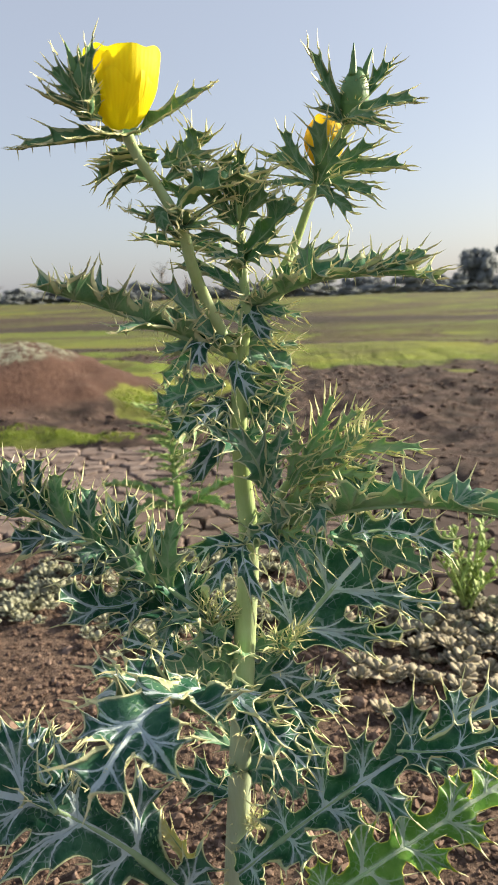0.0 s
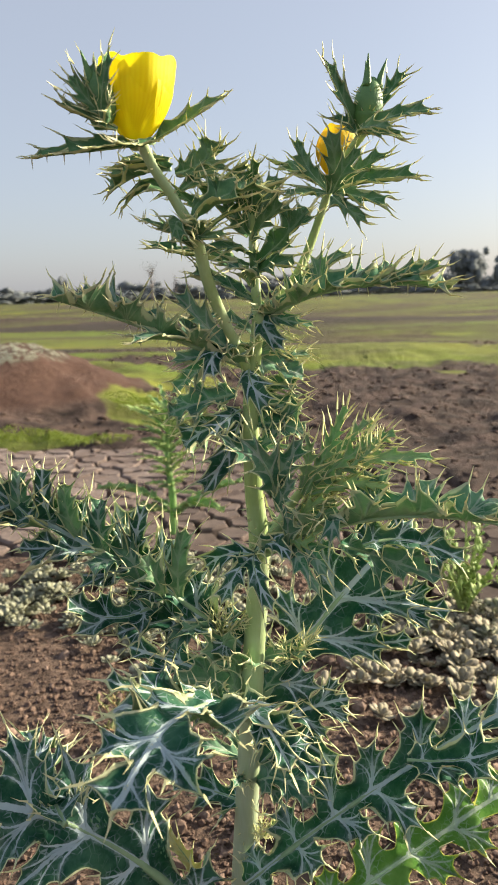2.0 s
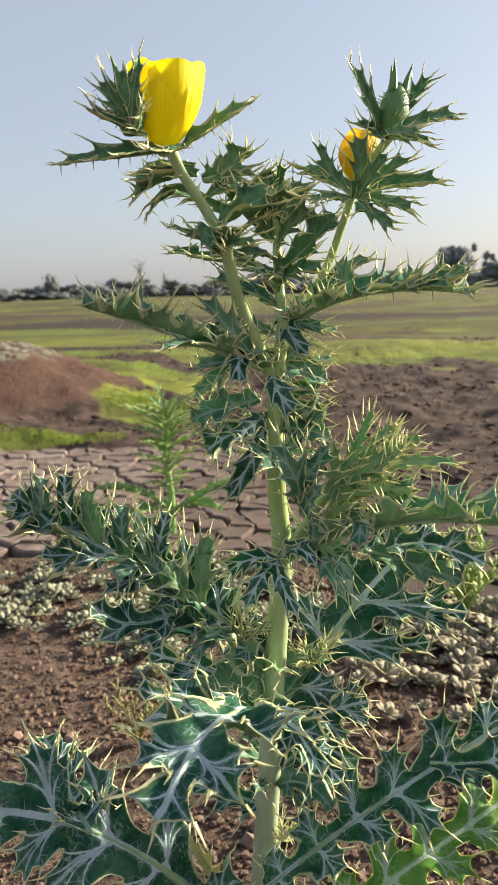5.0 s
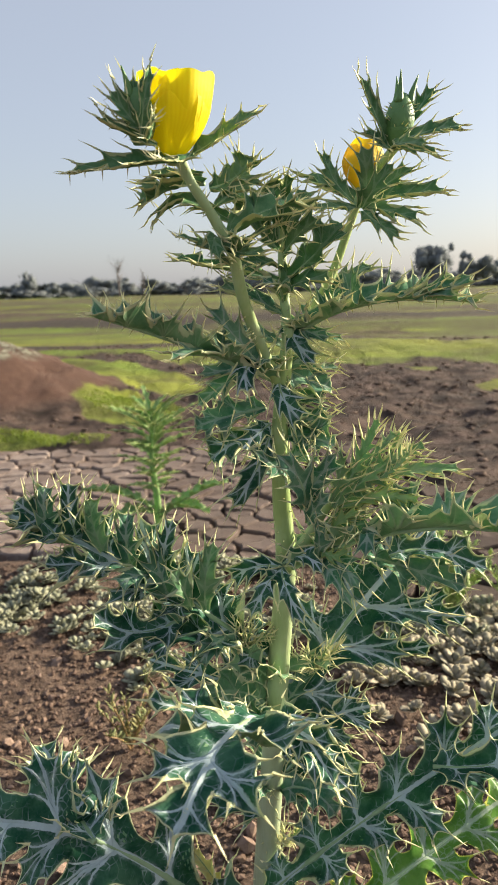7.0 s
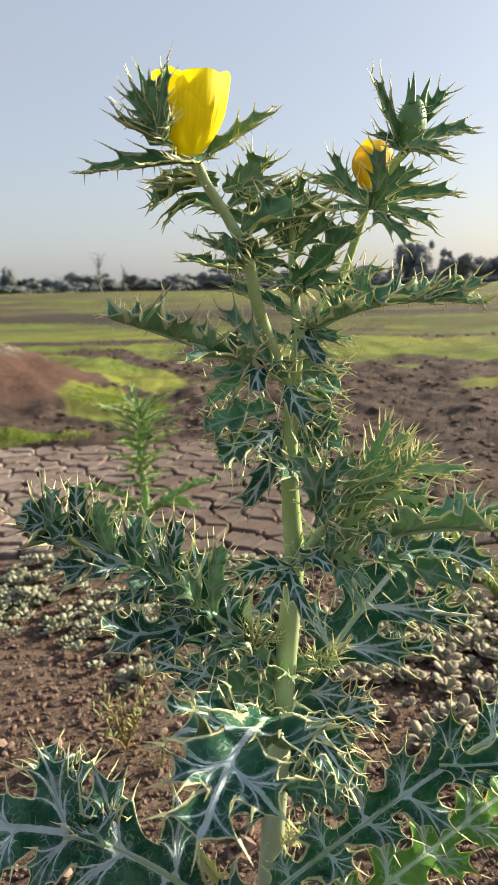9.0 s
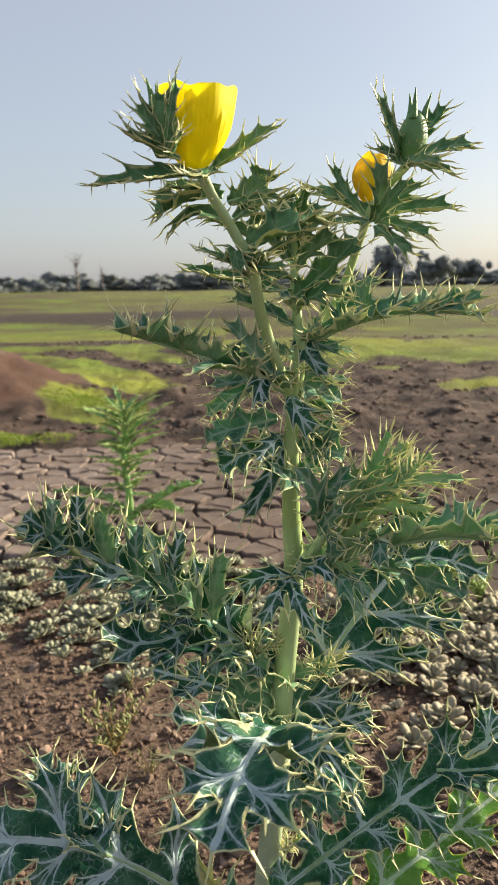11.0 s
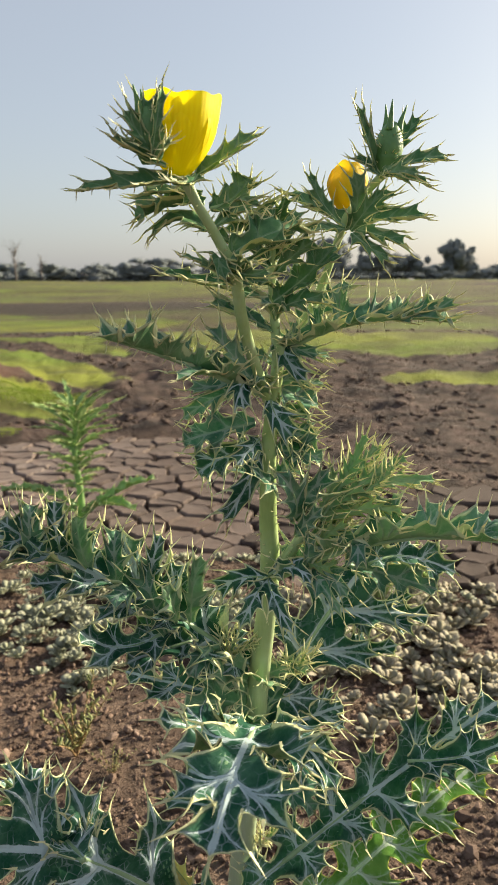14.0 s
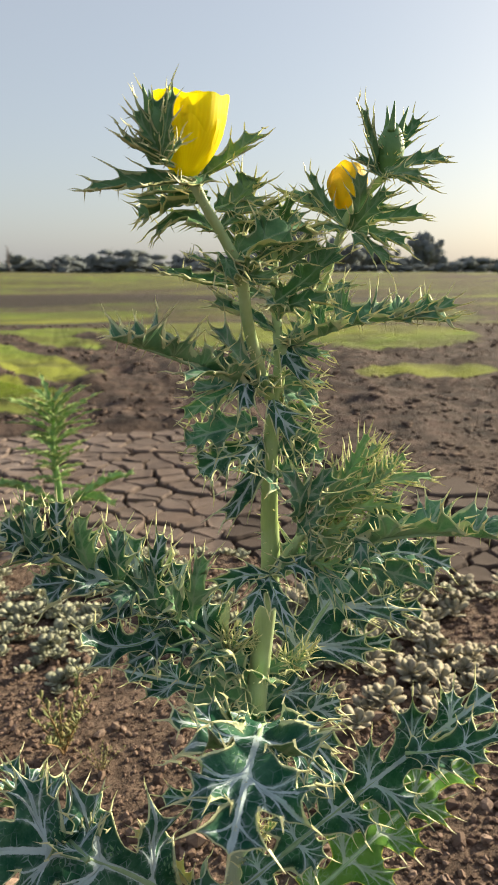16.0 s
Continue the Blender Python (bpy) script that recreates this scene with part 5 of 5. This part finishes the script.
for _ in range(5000):
    y = 1.3 + 5.3 * rng.random() ** 1.5
    x = rng.uniform(-0.75, 0.75) * y * 0.75
    if math.hypot(x + 1.12, y - 2.95) < 0.62 or grass_cover(x, y) > 0.4 or mud_zone(x, y) > 0.25:
        continue
    s = (0.004 + 0.012 * rng.random() ** 3) * (0.6 + y * 0.18)
    v, f = rng.choice(clod_kinds)
    n = len(cv)
    o = (x, y, ground_height(x, y) + s * 0.15)
    a = rng.uniform(0, 6.28)
    ca, sa = math.cos(a) * s, math.sin(a) * s
    cv.extend((p[0] * ca - p[1] * sa + o[0], p[0] * sa + p[1] * ca + o[1], p[2] * s * 0.5 + o[2]) for p in v)
    cf.extend(tuple(n + i for i in t) for t in f)
tagged(new("field_clods", mesh_from("field_clods", cv, cf, M["field_clod"])), "lumpy dark brown clods of trampled soil", "soil", kind="stuff")

# ---- grass tufts on the green patches ----
def grass(name, spots, blade, seed, label):
    r = random.Random(seed)
    verts, faces = [], []
    for x, y, s, number in spots:
        for _ in range(number):
            a, q = r.uniform(0, 6.28), s * r.random() ** 0.5
            px_, py_ = x + q * math.cos(a), y + q * math.sin(a) * 0.8
            h = blade * r.uniform(0.5, 1.2)
            b = np.array((px_, py_, ground_height(px_, py_) - 0.004))
            w = r.uniform(0, 3.14)
            o = np.array((math.cos(w), math.sin(w), 0)) * h * 0.12
            t = b + np.array((r.uniform(-0.5, 0.5) * h, r.uniform(-0.5, 0.5) * h, h))
            n = len(verts)
            verts.extend((b - o, b + o, t))
            faces.append((n, n + 1, n + 2))
    tagged(new(name, mesh_from(name, verts, faces, M["grass"], False)), label, "grass", kind="stuff")


grass("grass", [(-0.54 + 0.03 * i, 2.72 + 0.12 * math.sin(i * 2.1), 0.11, 900) for i in range(7)] + [(-0.85 + 0.07 * i, 2.16 + 0.03 * math.sin(i), 0.08, 500) for i in range(6)], 0.013, 5, "low bright green grass in small patches")

# ---- far trees ----
def tree(x, y, height, width, seed, clumps, bare=False, label="hazy grey-green tree at the field's far edge"):
    r = random.Random(seed)
    z0 = ground_height(x, y)
    top = tagged(new("tree"), label, "tree", "trees along the horizon")
    base = np.array((x, y, z0 - 0.2))
    trunk_h = height * (0.55 if not bare else 0.75)
    verts, faces, _, _ = tube([base, base + np.array((r.uniform(-0.1, 0.1) * width, 0, trunk_h * 0.5)), base + np.array((r.uniform(-0.1, 0.1) * width, 0, trunk_h))], [height * 0.03, height * 0.024, height * 0.012], 7, 3)
    tips = []
    for k in range(9):
        w = r.uniform(0, 6.28)
        s = base + np.array((0, 0, trunk_h * r.uniform(0.4, 1.0)))
        e = s + np.array((math.cos(w) * width * r.uniform(0.2, 0.5), math.sin(w) * width * r.uniform(0.2, 0.5), height * r.uniform(0.12, 0.38)))
        v, f, _, _ = tube([s, (s + e) / 2 + np.array((0, 0, height * 0.03)), e], [height * 0.014, height * 0.009, height * 0.003], 5, 2)
        n = len(verts)
        verts.extend(v), faces.extend(tuple(n + i for i in t) for t in f)
        tips.append(e)
    part("trunk", mesh_from("trunk", verts, faces, M["bark"]), top)
    verts, faces = [], []
    low = 0.30 if height > 5.6 else 0.0
    lumps = [np.array((x + r.uniform(-0.40, 0.40) * width, y + r.uniform(-0.25, 0.25) * width, z0 + height * r.uniform(low, 0.72))) for _ in range(9)]
    if bare:
        lumps = tips
    else:
        for c in 7 * lumps + (2 * tips if height > 5.6 else []):
            v, f = r.choice(clod_kinds)
            c = c + np.array([r.gauss(0, 1) for _ in range(3)]) * np.array((0.10 * width, 0.10 * width, 0.09 * height))
            s = np.array((0.13 * width, 0.13 * width, 0.20 * height)) * r.uniform(0.5, 1.0)
            n = len(verts)
            verts.extend(c + q * s for q in v), faces.extend(tuple(n + i for i in t) for t in f)
    for _ in range(clumps):
        c = r.choice(lumps)
        o = unit([r.gauss(0, 1) for _ in range(3)])
        p = c + o * np.array((0.20 * width, 0.20 * width, 0.24 * height)) * r.uniform(0.5, 1.2)
        if p[2] > z0 + height * 1.05 or p[2] < z0 - 0.1:
            continue
        s = 0.045 * min(height, width) * r.uniform(0.5, 1.2) * (0.7 if bare else 1)
        a = unit([r.gauss(0, 1) for _ in range(3)])
        b = unit(np.cross(a, [r.gauss(0, 1) for _ in range(3)]))
        n = len(verts)
        verts.extend((p - a * s, p + b * s * 0.7, p + a * s, p - b * s * 0.7))
        faces.append((n, n + 1, n + 2, n + 3))
    # crown colour carries the painted distance haze
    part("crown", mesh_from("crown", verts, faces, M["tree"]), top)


rng = random.Random(5)
tree(33.0, 125, 8.0, 6.5, 1, 1300)
tree(42.0, 130, 5.8, 5.5, 2, 900)
tree(52.0, 140, 5.8, 6.0, 3, 900)
tree(-20.5, 122, 6.4, 3.4, 4, 150, True, "nearly bare tree at the field's far edge")
tree(-16.5, 122, 5.0, 2.2, 7, 60, True, "nearly bare tree at the field's far edge")
tree(-37.0, 125, 5.5, 4.0, 8, 260)
tree(63.0, 140, 8.0, 7.0, 9, 500)
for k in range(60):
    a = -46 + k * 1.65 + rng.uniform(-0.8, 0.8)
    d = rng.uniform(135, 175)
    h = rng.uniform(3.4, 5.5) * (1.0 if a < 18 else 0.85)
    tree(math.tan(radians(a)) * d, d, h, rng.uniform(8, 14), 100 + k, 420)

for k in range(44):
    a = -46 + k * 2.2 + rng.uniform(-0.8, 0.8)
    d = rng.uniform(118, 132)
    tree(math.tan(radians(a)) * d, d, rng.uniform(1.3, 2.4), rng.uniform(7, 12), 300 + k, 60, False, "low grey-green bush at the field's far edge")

# ---- cracked mud plates ----
def cells(x0, x1, y0, y1, step, seed):
    """Polygons of an irregular honeycomb, by cutting squares along mid-lines."""
    r = random.Random(seed)
    pts = [(x + r.uniform(-0.5, 0.5) * step, y + r.uniform(-0.5, 0.5) * step) for x in np.arange(x0, x1, step) for y in np.arange(y0, y1, step)]
    for i, (px_, py_) in enumerate(pts):
        poly = [(px_ + sx * step * 1.6, py_ + sy * step * 1.6) for sx, sy in ((-1, -1), (1, -1), (1, 1), (-1, 1))]
        for j, (qx, qy) in enumerate(pts):
            dx, dy = qx - px_, qy - py_
            dd = dx * dx + dy * dy
            if i == j or dd > (3.0 * step) ** 2:
                continue
            lim, out = dd / 2, []
            for k in range(len(poly)):
                (ax, ay), (bx, by) = poly[k], poly[(k + 1) % len(poly)]
                fa, fb = (ax - px_) * dx + (ay - py_) * dy - lim, (bx - px_) * dx + (by - py_) * dy - lim
                if fa <= 0:
                    out.append((ax, ay))
                if fa * fb < 0:
                    t = fa / (fa - fb)
                    out.append((ax + (bx - ax) * t, ay + (by - ay) * t))
            poly = out
            if len(poly) < 3:
                break
        if len(poly) >= 3:
            yield px_, py_, poly


def mud_plate(cx, cy, poly, seed, mat):
    r = random.Random(seed)
    ring = []
    n = len(poly)
    for k in range(n):
        (ax, ay), (bx, by) = poly[k], poly[(k + 1) % n]
        for t in (0.08, 0.3, 0.5, 0.7, 0.92):
            ring.append((ax + (bx - ax) * t, ay + (by - ay) * t))
    crack = r.uniform(0.002, 0.0055)
    low, mid, top = [], [], []
    tilt = (r.uniform(-0.05, 0.05), r.uniform(-0.05, 0.05))
    high = r.uniform(-0.003, 0.003)
    for x, y in ring:
        dx, dy = x - cx, y - cy
        q = math.hypot(dx, dy) + 1e-6
        wob = 0.004 * noise.noise((x * 60, y * 60, 1)) - 0.006 * max(0.0, noise.noise((x * 9, y * 9, 6)))
        s = max(0.3, (q - crack + wob) / q)
        X, Y = dx * s, dy * s
        low.append((X, Y, -0.045))
        mid.append((X, Y, high - 0.004 + tilt[0] * X + tilt[1] * Y))
        top.append((X * 0.9, Y * 0.9, high + tilt[0] * X + tilt[1] * Y + 0.0015 * noise.noise((x * 30, y * 30, 2))))
    m = len(ring)
    verts = low + mid + top + [(0, 0, high - 0.001)]
    faces = []
    for k in range(m):
        j = (k + 1) % m
        faces += [(k, j, m + j, m + k), (m + k, m + j, 2 * m + j, 2 * m + k), (2 * m + k, 2 * m + j, 3 * m)]
    me = mesh_from("mud_plate", verts, faces, mat, False)
    return me


made = 0
for k, (cx, cy, poly) in enumerate(cells(-1.0, 0.62, 0.85, 2.2, 0.058, 12)):
    if mud_zone(cx, cy) < 0.35 or made >= 420 or abs(cx) > 0.25 + cy * 0.36:
        continue
    made += 1
    dark = cx > 0.16 + 0.05 * math.sin(cy * 9)
    ob = part("mud_plate", mud_plate(cx, cy, poly, k, M["mud_dark" if dark else "mud"]), ground)
    ob.location = (cx, cy, -0.004)
